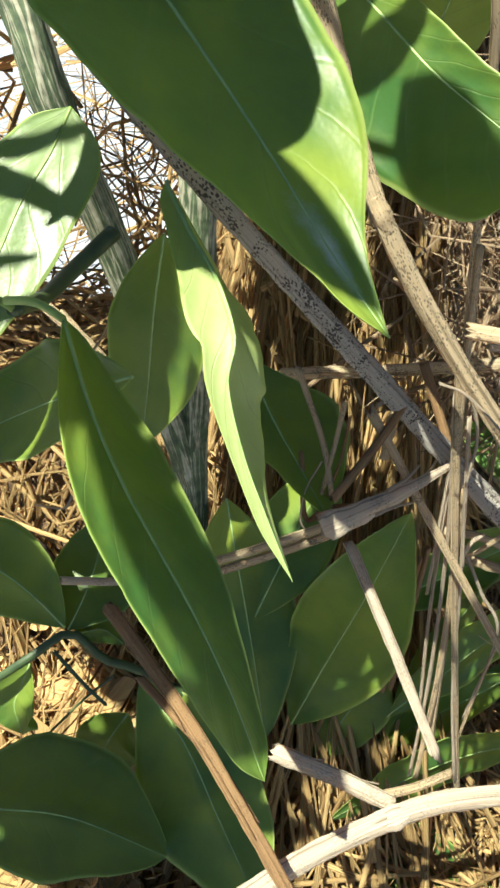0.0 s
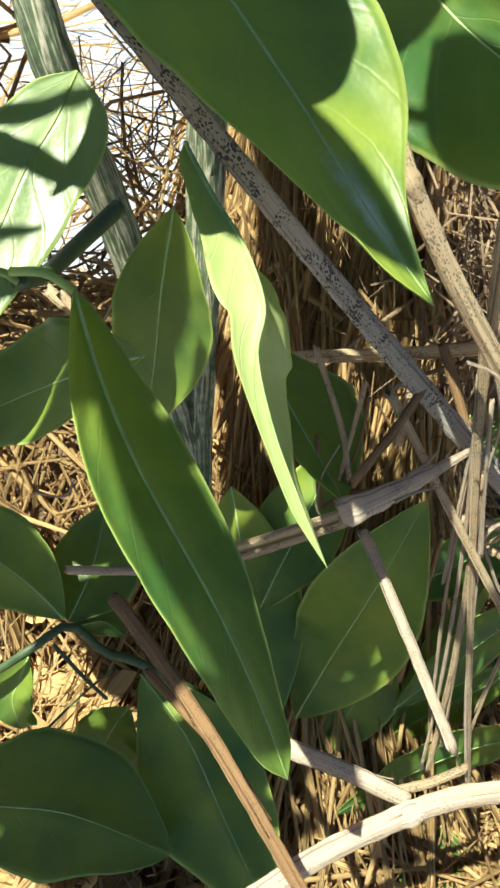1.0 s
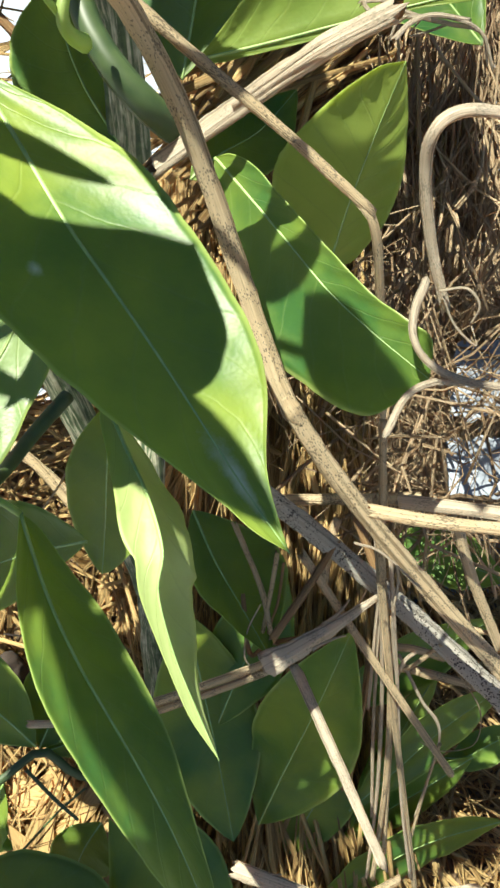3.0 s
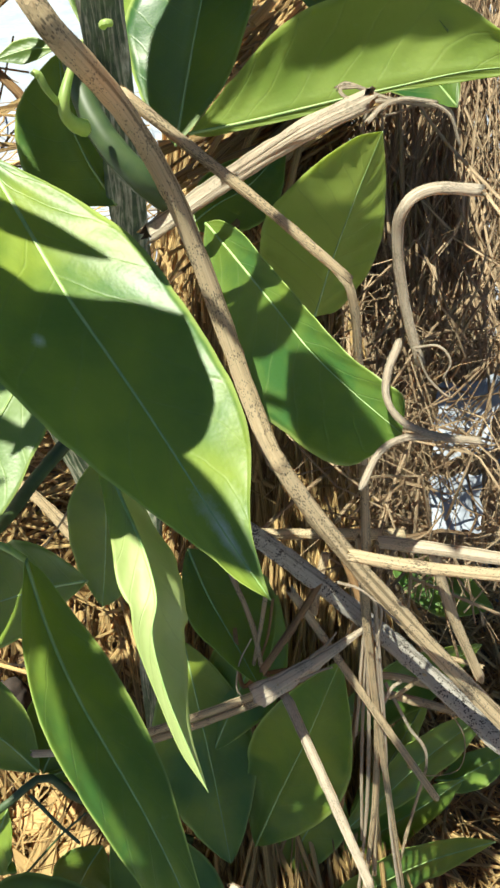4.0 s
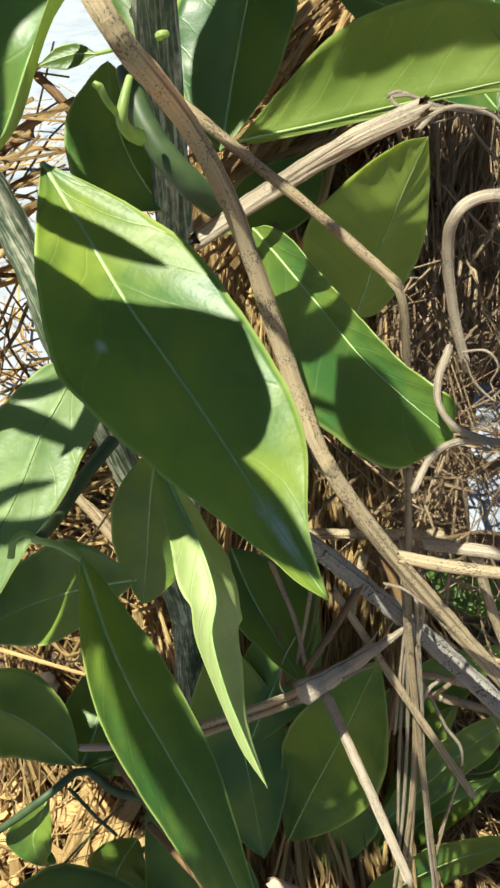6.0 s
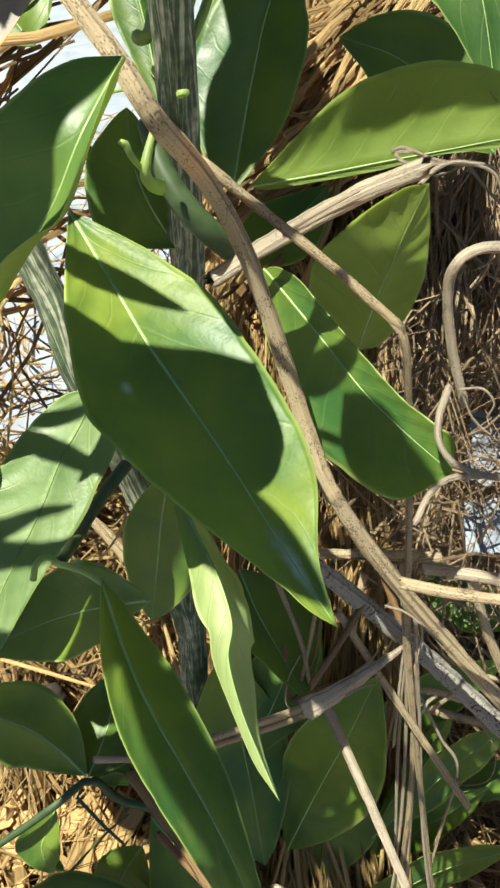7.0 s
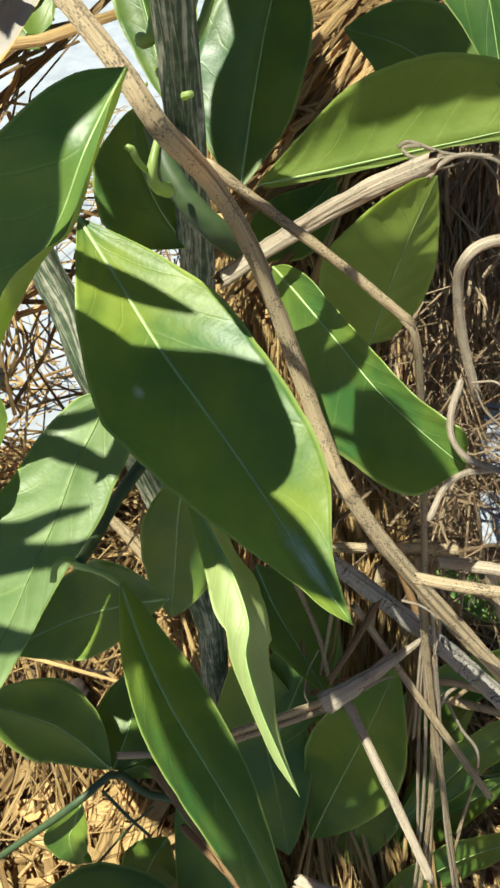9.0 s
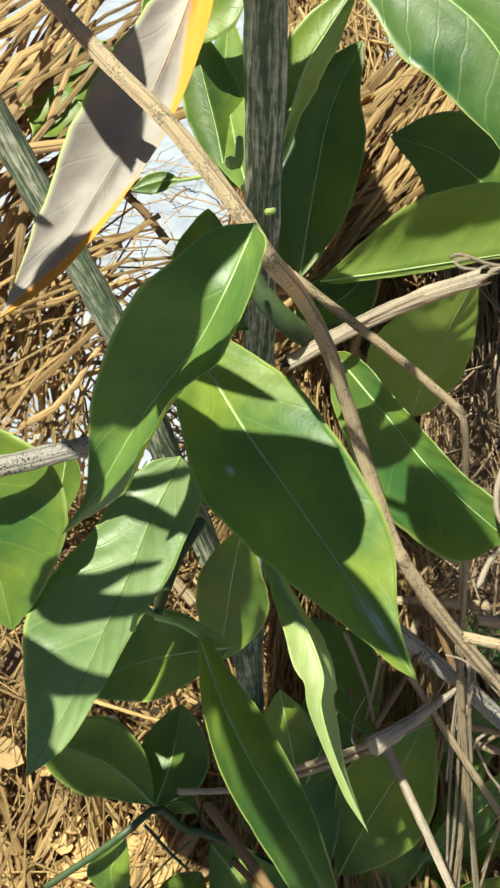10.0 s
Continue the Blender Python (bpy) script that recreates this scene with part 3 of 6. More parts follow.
def sheet_flap(p00, p10, p01, seed):
    """A crumpled flap of the ground sheet that comes up through the straw."""
    a, u, v = V(p00), d(p00, p10), d(p00, p01)
    nrm = u.cross(v).normalized()
    verts, faces = [], []
    n = 26
    for side in (0, 1):
        for j in range(n + 1):
            for i in range(n + 1):
                x, y = i / n, j / n
                q = a + u * (x + 0.10 * noise.noise(Vector((y * 4, seed, side * 0)))) + v * (y + 0.10 * noise.noise(Vector((x * 4, 7, seed))))
                q += nrm * (0.004 * noise.noise(q * 60) + 0.002 * noise.noise(q * 190) - 0.0004 * side)
                verts.append(q)
    m = (n + 1) ** 2
    for j in range(n):
        for i in range(n):
            k = j * (n + 1) + i
            q = (k, k + 1, k + n + 2, k + n + 1)
            faces.append(q)
            faces.append(tuple(m + t for t in reversed(q)))
    return tagged(new("sheet_flap", mesh_of("sheet_flap", verts, faces, None, [SHEET])),
                  "crumpled white plastic sheet showing through dry grass", "plastic sheet")


sheet_flap((0.0783, 0.1560, 0.2054), (0.0971, 0.1566, 0.2066), (0.0829, 0.1747, 0.2184), 1)
sheet_flap((0.0766, 0.1365, 0.1946), (0.0915, 0.1360, 0.1945), (0.0775, 0.1509, 0.2032), 2)
tangle("straw_bundle", *slab((0.0274, 0.2542, 0.2678), (0.0471, 0.2538, 0.2673), (0.0659, 0.3567, 0.3159), .04), 420, (0.06, 0.13), (0.0004, 0.0018), MULCH, 62, 12, 10,
       "sheaf of dry stalks fanning upward behind the leaves", curl=0.12)
tangle("straw_bundle", *slab((-0.1176, 0.1996, 0.2553), (-0.0711, 0.1987, 0.2541), (-0.1206, 0.2429, 0.2855), .05), 120, (0.05, 0.12), (0.0005, 0.0016), MULCH, 58, 26, 11,
       "loose sunlit straw stalks beside the branch", curl=0.2)
tangle("straw_bundle", *slab((-0.1183, 0.2408, 0.3122), (-0.0774, 0.2400, 0.3112), (-0.1137, 0.3061, 0.3507), .05), 90, (0.06, 0.14), (0.0008, 0.0026), MULCH, 50, 14, 12,
       "broad sunlit straw blades leaning beside the branch", curl=0.1)
tangle("straw_twigs", *slab((-0.0544, 0.2261, 0.1634), (-0.0181, 0.2262, 0.1637), (-0.0621, 0.3209, 0.2002), .06), 90, (0.03, 0.10), (0.0003, 0.0010), MULCH, 110, 45, 14,
       "thin stalks crossing in front of the white sheet", curl=0.3)
tangle("straw_twigs", *slab((-0.1465, 0.2110, 0.1809), (-0.0737, 0.2095, 0.1791), (-0.1577, 0.2872, 0.2165), .06), 80, (0.03, 0.09), (0.0004, 0.0011), MULCH, 100, 60, 13,
       "thin broken stalks in front of the white sheet", curl=0.4)


# ---------------------------------------------------------------- the citrus plant
plant = new("citrus_sapling")
tagged(plant, "young citrus plant with glossy green leaves rising from straw", "plant")
plant.location = (-0.0139, 0.0972, -0.0068)
bpy.context.view_layer.update()

under(tube("stem", [(-0.0151, 0.0881, -0.0299), (-0.0123, 0.1448, 0.1355), (-0.0085, 0.1740, 0.1969), (-0.0058, 0.1870, 0.2550), (-0.0046, 0.1850, 0.2960), (-0.0034, 0.1765, 0.3350), (-0.0030, 0.1660, 0.3764)],
           0.0060, 0.0046, BARK, 60, 14, 1.0, 0.30, 1), plant, "upright green stem with pale striped bark")
under(tube("branch", [(-0.0123, 0.1448, 0.1355), (-0.0266, 0.1637, 0.1958), (-0.0388, 0.1694, 0.2459), (-0.0472, 0.1829, 0.2702), (-0.0696, 0.2027, 0.3158), (-0.0803, 0.2113, 0.3390)],
           0.0048, 0.0040, BARK, 56, 12, 1.0, 0.30, 2), plant, "side branch with dark green striped bark")

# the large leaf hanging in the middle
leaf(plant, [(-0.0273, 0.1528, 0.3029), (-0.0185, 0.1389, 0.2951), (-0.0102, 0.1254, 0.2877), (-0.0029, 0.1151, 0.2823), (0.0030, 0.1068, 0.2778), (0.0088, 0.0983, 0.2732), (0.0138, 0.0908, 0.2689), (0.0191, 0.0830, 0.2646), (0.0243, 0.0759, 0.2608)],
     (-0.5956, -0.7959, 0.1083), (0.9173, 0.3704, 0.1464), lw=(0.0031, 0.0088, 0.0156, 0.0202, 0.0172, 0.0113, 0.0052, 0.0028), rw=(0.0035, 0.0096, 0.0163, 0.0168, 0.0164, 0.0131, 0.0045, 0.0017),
     camber=0.05, wave=0.05, seed=1, top=LEAF_WORN_SHEEN, rib=0.0007, quilt=0.00035, rows=64, cols=10, label="large glossy leaf with a pale midrib, partly shaded")
# the leaf folded over at its margin, above it
# part of the shade on its face is put into the colour
leaf(plant, [(-0.0070, 0.1191, 0.3428), (-0.0123, 0.1078, 0.3368), (-0.0176, 0.1049, 0.3281), (-0.0248, 0.1026, 0.3195), (-0.0307, 0.1005, 0.3120), (-0.0391, 0.0965, 0.2998), (-0.0470, 0.0937, 0.2912)],
     (-0.8681, 0.3431, 0.3587), (0.4650, -0.4965, 0.7330), lw=(0.0056, 0.0094, 0.0134, 0.0126, 0.0102, 0.0052, 0.0011, 0.0005), rw=(0.0039, 0.0117, 0.0128, 0.0155, 0.0170, 0.0116, 0.0057, 0.0024),
     camber=0.06, wave=0.05, seed=2, quilt=0.00025, rows=56, cols=10, top=LEAF_SHADE_DARK, back=LEAF_UNDER, label="dark leaf with one margin folded up and lit through")
# the bright leaf with bars of shade
leaf(plant, [(-0.0304, 0.1537, 0.2521), (-0.0345, 0.1467, 0.2461), (-0.0400, 0.1375, 0.2405), (-0.0444, 0.1271, 0.2341), (-0.0491, 0.1183, 0.2288), (-0.0529, 0.1111, 0.2244), (-0.0574, 0.1021, 0.2189), (-0.0640, 0.0915, 0.2125), (-0.0725, 0.0798, 0.2056)],
     (-0.9338, 0.3493, 0.0773), (0.9159, -0.3382, -0.2161), lw=(0.0079, 0.0121, 0.0157, 0.0207, 0.0230, 0.0177, 0.0083, 0.0035), rw=(0.0084, 0.0118, 0.0118, 0.0089, 0.0071, 0.0058, 0.0049, 0.0025),
     camber=0.04, wave=0.05, seed=3, rib=0.00045, quilt=0.00035, rows=64, cols=10, top=LEAF_SHEEN_PALE, rib_mat=RIB_GREEN, label="broad sunlit leaf crossed by bars of shade")
# the narrow twisted leaf
leaf(plant, [(-0.0062, 0.1103, 0.2614), (-0.0013, 0.0985, 0.2595), (0.0025, 0.0890, 0.2593), (0.0051, 0.0797, 0.2572), (0.0043, 0.0741, 0.2539), (0.0064, 0.0668, 0.2486), (0.0094, 0.0604, 0.2439), (0.0128, 0.0539, 0.2389)],
     (-0.9729, -0.2253, 0.0512), (0.3058, 0.3670, -0.8785), lw=(0.0022, 0.0034, 0.0050, 0.0060, 0.0030, 0.0017, 0.0015, 0.0007), rw=(0.0041, 0.0110, 0.0137, 0.0132, 0.0153, 0.0121, 0.0032, 0.0013),
     camber=0.10, wave=0.04, seed=4, quilt=0.0002, rows=56, cols=8, top=LEAF_SUNLIT, label="narrow twisted pale green leaf folded along its midrib")
# the long leaf below
leaf(plant, [(-0.0237, 0.0987, 0.2438), (-0.0188, 0.0864, 0.2355), (-0.0129, 0.0756, 0.2287), (-0.0068, 0.0668, 0.2228), (-0.0008, 0.0582, 0.2168), (0.0046, 0.0495, 0.2090), (0.0099, 0.0394, 0.1995)],
     (-0.6928, -0.5256, 0.4937), (0.8232, 0.4984, -0.2719), lw=(0.0018, 0.0049, 0.0081, 0.0095, 0.0091, 0.0076, 0.0053, 0.0032), rw=(0.0027, 0.0053, 0.0084, 0.0088, 0.0076, 0.0052, 0.0035, 0.0025),
     camber=0.12, wave=0.04, seed=5, rib=0.00045, quilt=0.00025, rows=60, cols=9, petiole=[(-0.0353, 0.1052, 0.2418), (-0.0284, 0.1010, 0.2449)],
     label="long hanging leaf with a bright turned-up margin")
# the leaf with the round tip
leaf(plant, [(0.0148, 0.1663, 0.2793), (0.0221, 0.1536, 0.2761), (0.0292, 0.1409, 0.2729), (0.0358, 0.1293, 0.2697), (0.0433, 0.1189, 0.2672), (0.0520, 0.1093, 0.2642)],
     (0.5987, -0.1746, 0.7817), (-0.5460, -0.1950, -0.8147), lw=(0.0032, 0.0054, 0.0053, 0.0056, 0.0060, 0.0057, 0.0063, 0.0060), rw=(0.0041, 0.0098, 0.0134, 0.0163, 0.0181, 0.0167, 0.0146, 0.0110),
     camber=0.06, wave=0.04, seed=6, quilt=0.0003, rows=60, cols=9, label="broad leaf with a rounded tip and curved shade")
# the leaf with sun spots
leaf(plant, [(0.0438, 0.1780, 0.2430), (0.0481, 0.1812, 0.2593), (0.0534, 0.1835, 0.2767), (0.0581, 0.1839, 0.2920)],
     (-0.9802, 0.0806, 0.1811), (0.9802, -0.0806, -0.1811), lw=(0.0088, 0.0158, 0.0199, 0.0206, 0.0175, 0.0130, 0.0080, 0.0048), rw=(0.0052, 0.0080, 0.0105, 0.0110, 0.0093, 0.0064, 0.0033, 0.0014),
     camber=0.06, wave=0.05, seed=7, quilt=0.0004, rows=60, cols=9, top=LEAF_UNDER, back=LEAF_TOP, label="upright leaf with two bright sun spots")
# the long leaf pointing out to the side
leaf(plant, [(0.0119, 0.1791, 0.2947), (0.0270, 0.1744, 0.2992), (0.0421, 0.1701, 0.3040), (0.0562, 0.1664, 0.3082), (0.0692, 0.1644, 0.3113), (0.0838, 0.1626, 0.3129)],
     (-0.1993, 0.3188, 0.9266), (0.2504, -0.4006, -0.8814), lw=(0.0026, 0.0079, 0.0145, 0.0179, 0.0187, 0.0139, 0.0067, 0.0028), rw=(0.0014, 0.0015, 0.0016, 0.0016, 0.0008, 0.0017, 0.0016, 0.0008),
     camber=0.10, wave=0.05, seed=8, quilt=0.0005, rows=60, cols=9, top=LEAF_UNDER, back=LEAF_TOP, label="long pale green leaf seen from its underside")
leaf(plant, [(0.0074, 0.1977, 0.2844), (0.0134, 0.2214, 0.3030), (0.0200, 0.2419, 0.3199), (0.0307, 0.2569, 0.3353)],
     d((0.0156, 0.2286, 0.3090), (-0.0039, 0.2406, 0.3086)), d((0.0156, 0.2286, 0.3090), (0.0309, 0.2311, 0.3129)),
     peak=0.5, point=0.7, seed=9, label="dark shaded leaf standing beside the stem")
leaf(plant, [(0.0008, 0.1745, 0.3366), (0.0056, 0.1814, 0.3480), (0.0109, 0.1854, 0.3550), (0.0194, 0.1919, 0.3645)],
     d((0.0070, 0.1832, 0.3498), (0.0026, 0.1869, 0.3537)), d((0.0070, 0.1832, 0.3498), (0.0118, 0.1899, 0.3453)),
     peak=0.5, point=0.9, seed=10, petiole=[(-0.0044, 0.1796, 0.3204), (-0.0018, 0.1769, 0.3290)], label="young upright leaf with a curved stalk")
leaf(plant, [(0.0176, 0.2238, 0.3673), (0.0334, 0.2113, 0.3617), (0.0500, 0.1970, 0.3522), (0.0598, 0.1833, 0.3381), (0.0652, 0.1686, 0.3174)],
     d((0.0500, 0.1989, 0.3543), (0.0584, 0.2035, 0.3589)), d((0.0500, 0.1989, 0.3543), (0.0379, 0.1891, 0.3442)),
     peak=0.5, point=0.8, seed=11, top=LEAF_SHADE_DARK, back=LEAF_TOP, rows=44, label="mid-green leaf arching above the long leaf in sun")
# leaves beyond the left of the bright leaf
leaf(plant, [(-0.1041, 0.1502, 0.2689), (-0.0924, 0.1408, 0.2577), (-0.0842, 0.1297, 0.2433), (-0.0800, 0.1153, 0.2213)],
     d((-0.0884, 0.1336, 0.2488), (-0.1124, 0.1315, 0.2424)), d((-0.0884, 0.1336, 0.2488), (-0.0646, 0.1382, 0.2592)),
     peak=0.45, point=0.8, seed=32, label="dull green leaf with a lit edge")
leaf(plant, [(-0.0683, 0.1684, 0.2429), (-0.0703, 0.1627, 0.2357), (-0.0721, 0.1583, 0.2297), (-0.0739, 0.1532, 0.2230)],
     d((-0.0707, 0.1615, 0.2344), (-0.0768, 0.1629, 0.2330)), d((-0.0707, 0.1615, 0.2344), (-0.0646, 0.1606, 0.2349)),
     peak=0.4, point=0.7, seed=33, label="pale sunlit leaf blade")
# leaves behind the stem and the branch
leaf(plant, [(-0.0080, 0.1841, 0.2754), (-0.0151, 0.1912, 0.2850), (-0.0190, 0.1980, 0.2944), (-0.0198, 0.2056, 0.3046)],
     d((-0.0171, 0.1946, 0.2897), (-0.0316, 0.1898, 0.2845)), d((-0.0171, 0.1946, 0.2897), (-0.0073, 0.2016, 0.2926)),
     peak=0.45, point=0.7, seed=34, label="dark leaf behind the stem")
leaf(plant, [(-0.0141, 0.2423, 0.2916), (-0.0174, 0.2568, 0.3067), (-0.0217, 0.2707, 0.3210), (-0.0269, 0.2874, 0.3382)],
     d((-0.0200, 0.2638, 0.3138), (-0.0282, 0.2598, 0.3098)), d((-0.0200, 0.2638, 0.3138), (-0.0082, 0.2768, 0.3130)),
     peak=0.5, point=0.8, seed=40, label="dark leaf between stem and branch")
leaf(plant, [(-0.0559, 0.2664, 0.3023), (-0.0638, 0.2737, 0.3099), (-0.0739, 0.2797, 0.3161), (-0.0903, 0.2829, 0.3195)],
     d((-0.0699, 0.2767, 0.3131), (-0.0745, 0.2544, 0.2997)), d((-0.0699, 0.2767, 0.3131), (-0.0650, 0.3006, 0.3280)),
     peak=0.5, point=0.8, seed=35, label="green leaf beyond the branch")
leaf(plant, [(-0.0422, 0.2792, 0.3371), (-0.0343, 0.2818, 0.3397), (-0.0225, 0.2842, 0.3422), (-0.0028, 0.2919, 0.3500)],
     d((-0.0265, 0.2830, 0.3409), (-0.0239, 0.2728, 0.3302)), d((-0.0265, 0.2830, 0.3409), (-0.0288, 0.2971, 0.3556)),
     peak=0.5, point=0.8, seed=36, label="yellow-green leaf lit through from above")
leaf(plant, [(-0.0321, 0.2610, 0.2895), (-0.0384, 0.2612, 0.2897), (-0.0443, 0.2603, 0.2888), (-0.0507, 0.2588, 0.2873)],
     d((-0.0416, 0.2607, 0.2892), (-0.0414, 0.2634, 0.2920)), d((-0.0416, 0.2607, 0.2892), (-0.0413, 0.2577, 0.2861)),
     peak=0.5, point=0.8, seed=37, petiole=[(-0.0213, 0.2571, 0.2926)], label="small pale leaf on a thin stalk")
leaf(plant, [(0.0873, 0.2207, 0.2833), (0.0727, 0.2329, 0.2959), (0.0578, 0.2411, 0.3045), (0.0409, 0.2454, 0.3090)],
     d((0.0652, 0.2370, 0.3002), (0.0545, 0.2251, 0.2923)), d((0.0652, 0.2370, 0.3002), (0.0726, 0.2532, 0.3126)),
     peak=0.5, point=0.8, seed=38, label="dark leaf in shade behind the long leaf")
leaf(plant, [(0.0066, 0.2200, 0.2480), (0.0163, 0.2250, 0.2533), (0.0279, 0.2294, 0.2579), (0.0397, 0.2377, 0.2665)],
     d((0.0221, 0.2269, 0.2553), (0.0186, 0.2344, 0.2626)), d((0.0221, 0.2269, 0.2553), (0.0275, 0.2192, 0.2479)),
     peak=0.5, point=0.8, seed=39, label="dull pale leaf behind the flat straw")
leaf(plant, [(-0.0072, 0.2296, 0.2972), (-0.0115, 0.2553, 0.3051), (-0.0145, 0.2904, 0.3169), (-0.0125, 0.3215, 0.3303)],
     d((-0.0132, 0.2738, 0.3113), (-0.0246, 0.2817, 0.3080)), d((-0.0132, 0.2738, 0.3113), (-0.0030, 0.2701, 0.3131)),
     peak=0.5, point=0.8, seed=41, label="dark leaf standing behind the stem")
# leaves in the shade behind
leaf(plant, [(-0.0128, 0.1450, 0.2283), (-0.0165, 0.1400, 0.2106), (-0.0196, 0.1357, 0.1909), (-0.0230, 0.1308, 0.1719)],
     d((-0.0176, 0.1394, 0.2002), (-0.0286, 0.1423, 0.2027)), d((-0.0176, 0.1394, 0.2002), (-0.0037, 0.1359, 0.2071)),
     peak=0.5, point=0.65, seed=12, label="dark leaf in shade")
leaf(plant, [(-0.0010, 0.1365, 0.1375), (0.0034, 0.1199, 0.1171), (0.0078, 0.1026, 0.0974), (0.0122, 0.0820, 0.0744)],
     d((0.0052, 0.1124, 0.1098), (-0.0147, 0.1116, 0.1084)), d((0.0052, 0.1124, 0.1098), (0.0221, 0.1149, 0.1071)),
     peak=0.5, point=0.7, seed=13, label="dark leaf in shade with a sun fleck")
leaf(plant, [(0.0213, 0.0890, 0.0676), (0.0307, 0.0981, 0.0965), (0.0398, 0.1036, 0.1344), (0.0474, 0.1089, 0.1722)],
     d((0.0351, 0.1017, 0.1142), (0.0207, 0.1107, 0.1128)), d((0.0351, 0.1017, 0.1142), (0.0526, 0.0923, 0.1237)),
     peak=0.45, point=0.8, seed=14, label="dark shaded leaf pointing up with a pale midrib")
leaf(plant, [(0.0062, 0.1234, 0.2104), (0.0112, 0.1121, 0.2051), (0.0176, 0.1012, 0.2002), (0.0230, 0.0916, 0.1965)],
     d((0.0151, 0.1066, 0.2026), (0.0094, 0.1017, 0.2046)), d((0.0151, 0.1066, 0.2026), (0.0299, 0.1173, 0.1967)),
     peak=0.45, point=0.8, seed=15, label="small shaded leaf with a lit margin")
leaf(plant, [(-0.0164, 0.1077, 0.2210), (-0.0314, 0.1121, 0.2109), (-0.0479, 0.1152, 0.1994), (-0.0690, 0.1123, 0.1888)],
     d((-0.0410, 0.1151, 0.2022), (-0.0378, 0.1028, 0.2014)), d((-0.0410, 0.1151, 0.2022), (-0.0457, 0.1287, 0.2057)),
     peak=0.5, point=0.8, seed=16, label="dark leaf in shade with a lit margin")
# low leaves on a twig near the ground
under(tube("twig", [(-0.0029, 0.0923, 0.0659), (-0.0292, 0.0979, 0.0917), (-0.0407, 0.0990, 0.0993), (-0.0500, 0.1030, 0.1100), (-0.0606, 0.0956, 0.1095), (-0.0747, 0.0891, 0.1026), (-0.0929, 0.0813, 0.0944)],
           0.0017, 0.0012, TWIG, 24, 8, 1.0, 0.15, 6), plant, "thin green twig near the straw")
leaf(plant, [(-0.0511, 0.1034, 0.1133), (-0.0619, 0.1105, 0.1241), (-0.0729, 0.1151, 0.1311), (-0.0969, 0.1202, 0.1396)],
     d((-0.0674, 0.1132, 0.1280), (-0.0721, 0.1031, 0.1165)), d((-0.0674, 0.1132, 0.1280), (-0.0633, 0.1247, 0.1380)),
     peak=0.5, point=0.8, seed=24, label="broad low leaf, blue-green in shade")
leaf(plant, [(-0.0511, 0.1046, 0.1088), (-0.0465, 0.1150, 0.1136), (-0.0439, 0.1240, 0.1169), (-0.0406, 0.1368, 0.1268)],
     d((-0.0455, 0.1183, 0.1155), (-0.0590, 0.1203, 0.1170)), d((-0.0455, 0.1183, 0.1155), (-0.0311, 0.1148, 0.1125)),
     peak=0.45, point=0.7, seed=25, label="dark leaf standing up from a twig")
leaf(plant, [(-0.0508, 0.1045, 0.1045), (-0.0460, 0.1065, 0.1038), (-0.0414, 0.1081, 0.1013), (-0.0351, 0.1056, 0.0962)],
     d((-0.0431, 0.1070, 0.1030), (-0.0433, 0.1120, 0.1050)), d((-0.0431, 0.1070, 0.1030), (-0.0441, 0.1031, 0.1006)),
     peak=0.5, point=0.6, seed=26, label="small blunt leaf at the twig's fork")
leaf(plant, [(-0.0631, 0.0959, 0.1027), (-0.0669, 0.0909, 0.0949), (-0.0695, 0.0869, 0.0894), (-0.0679, 0.0808, 0.0807)],
     d((-0.0681, 0.0888, 0.0927), (-0.0776, 0.0878, 0.0943)), d((-0.0681, 0.0888, 0.0927), (-0.0567, 0.0828, 0.1040)),
     peak=0.5, point=0.8, seed=27, label="small curled leaf with a lit tip")
leaf(plant, [(-0.0920, 0.0599, 0.0762), (-0.0712, 0.0593, 0.0758), (-0.0485, 0.0573, 0.0743), (-0.0186, 0.0482, 0.0672)],
     d((-0.0573, 0.0587, 0.0753), (-0.0585, 0.0822, 0.0812)), d((-0.0573, 0.0587, 0.0753), (-0.0540, 0.0403, 0.0672)),
     peak=0.5, point=0.6, seed=17, label="large low leaf, dull green in shade")
leaf(plant, [(-0.0310, 0.0987, 0.0817), (-0.0152, 0.0809, 0.0740), (-0.0019, 0.0581, 0.0624), (0.0127, 0.0335, 0.0493)],
     d((-0.0085, 0.0688, 0.0670), (-0.0299, 0.0619, 0.0589)), d((-0.0085, 0.0688, 0.0670), (0.0090, 0.0746, 0.0717)),
     peak=0.5, point=0.7, seed=18, label="low dark leaf with small sun flecks")
leaf(plant, [(0.1167, 0.0903, 0.0501), (0.0863, 0.0839, 0.0513), (0.0616, 0.0755, 0.0471), (0.0353, 0.0638, 0.0415)],
     (-0.0035, 0.004, 0.014), (0.0035, -0.004, -0.014),
     peak=0.5, point=0.8, seed=19, label="low broad leaf in deep shade")
leaf(plant, [(0.0229, 0.0611, 0.0138), (0.0481, 0.0573, 0.0148), (0.0730, 0.0521, 0.0133), (0.1025, 0.0440, 0.0070)],
     d((0.0604, 0.0546, 0.0152), (0.0646, 0.0696, 0.0208)), d((0.0604, 0.0546, 0.0152), (0.0574, 0.0384, 0.0087)),
     peak=0.5, point=0.8, seed=20, label="low dark leaf near the straw")
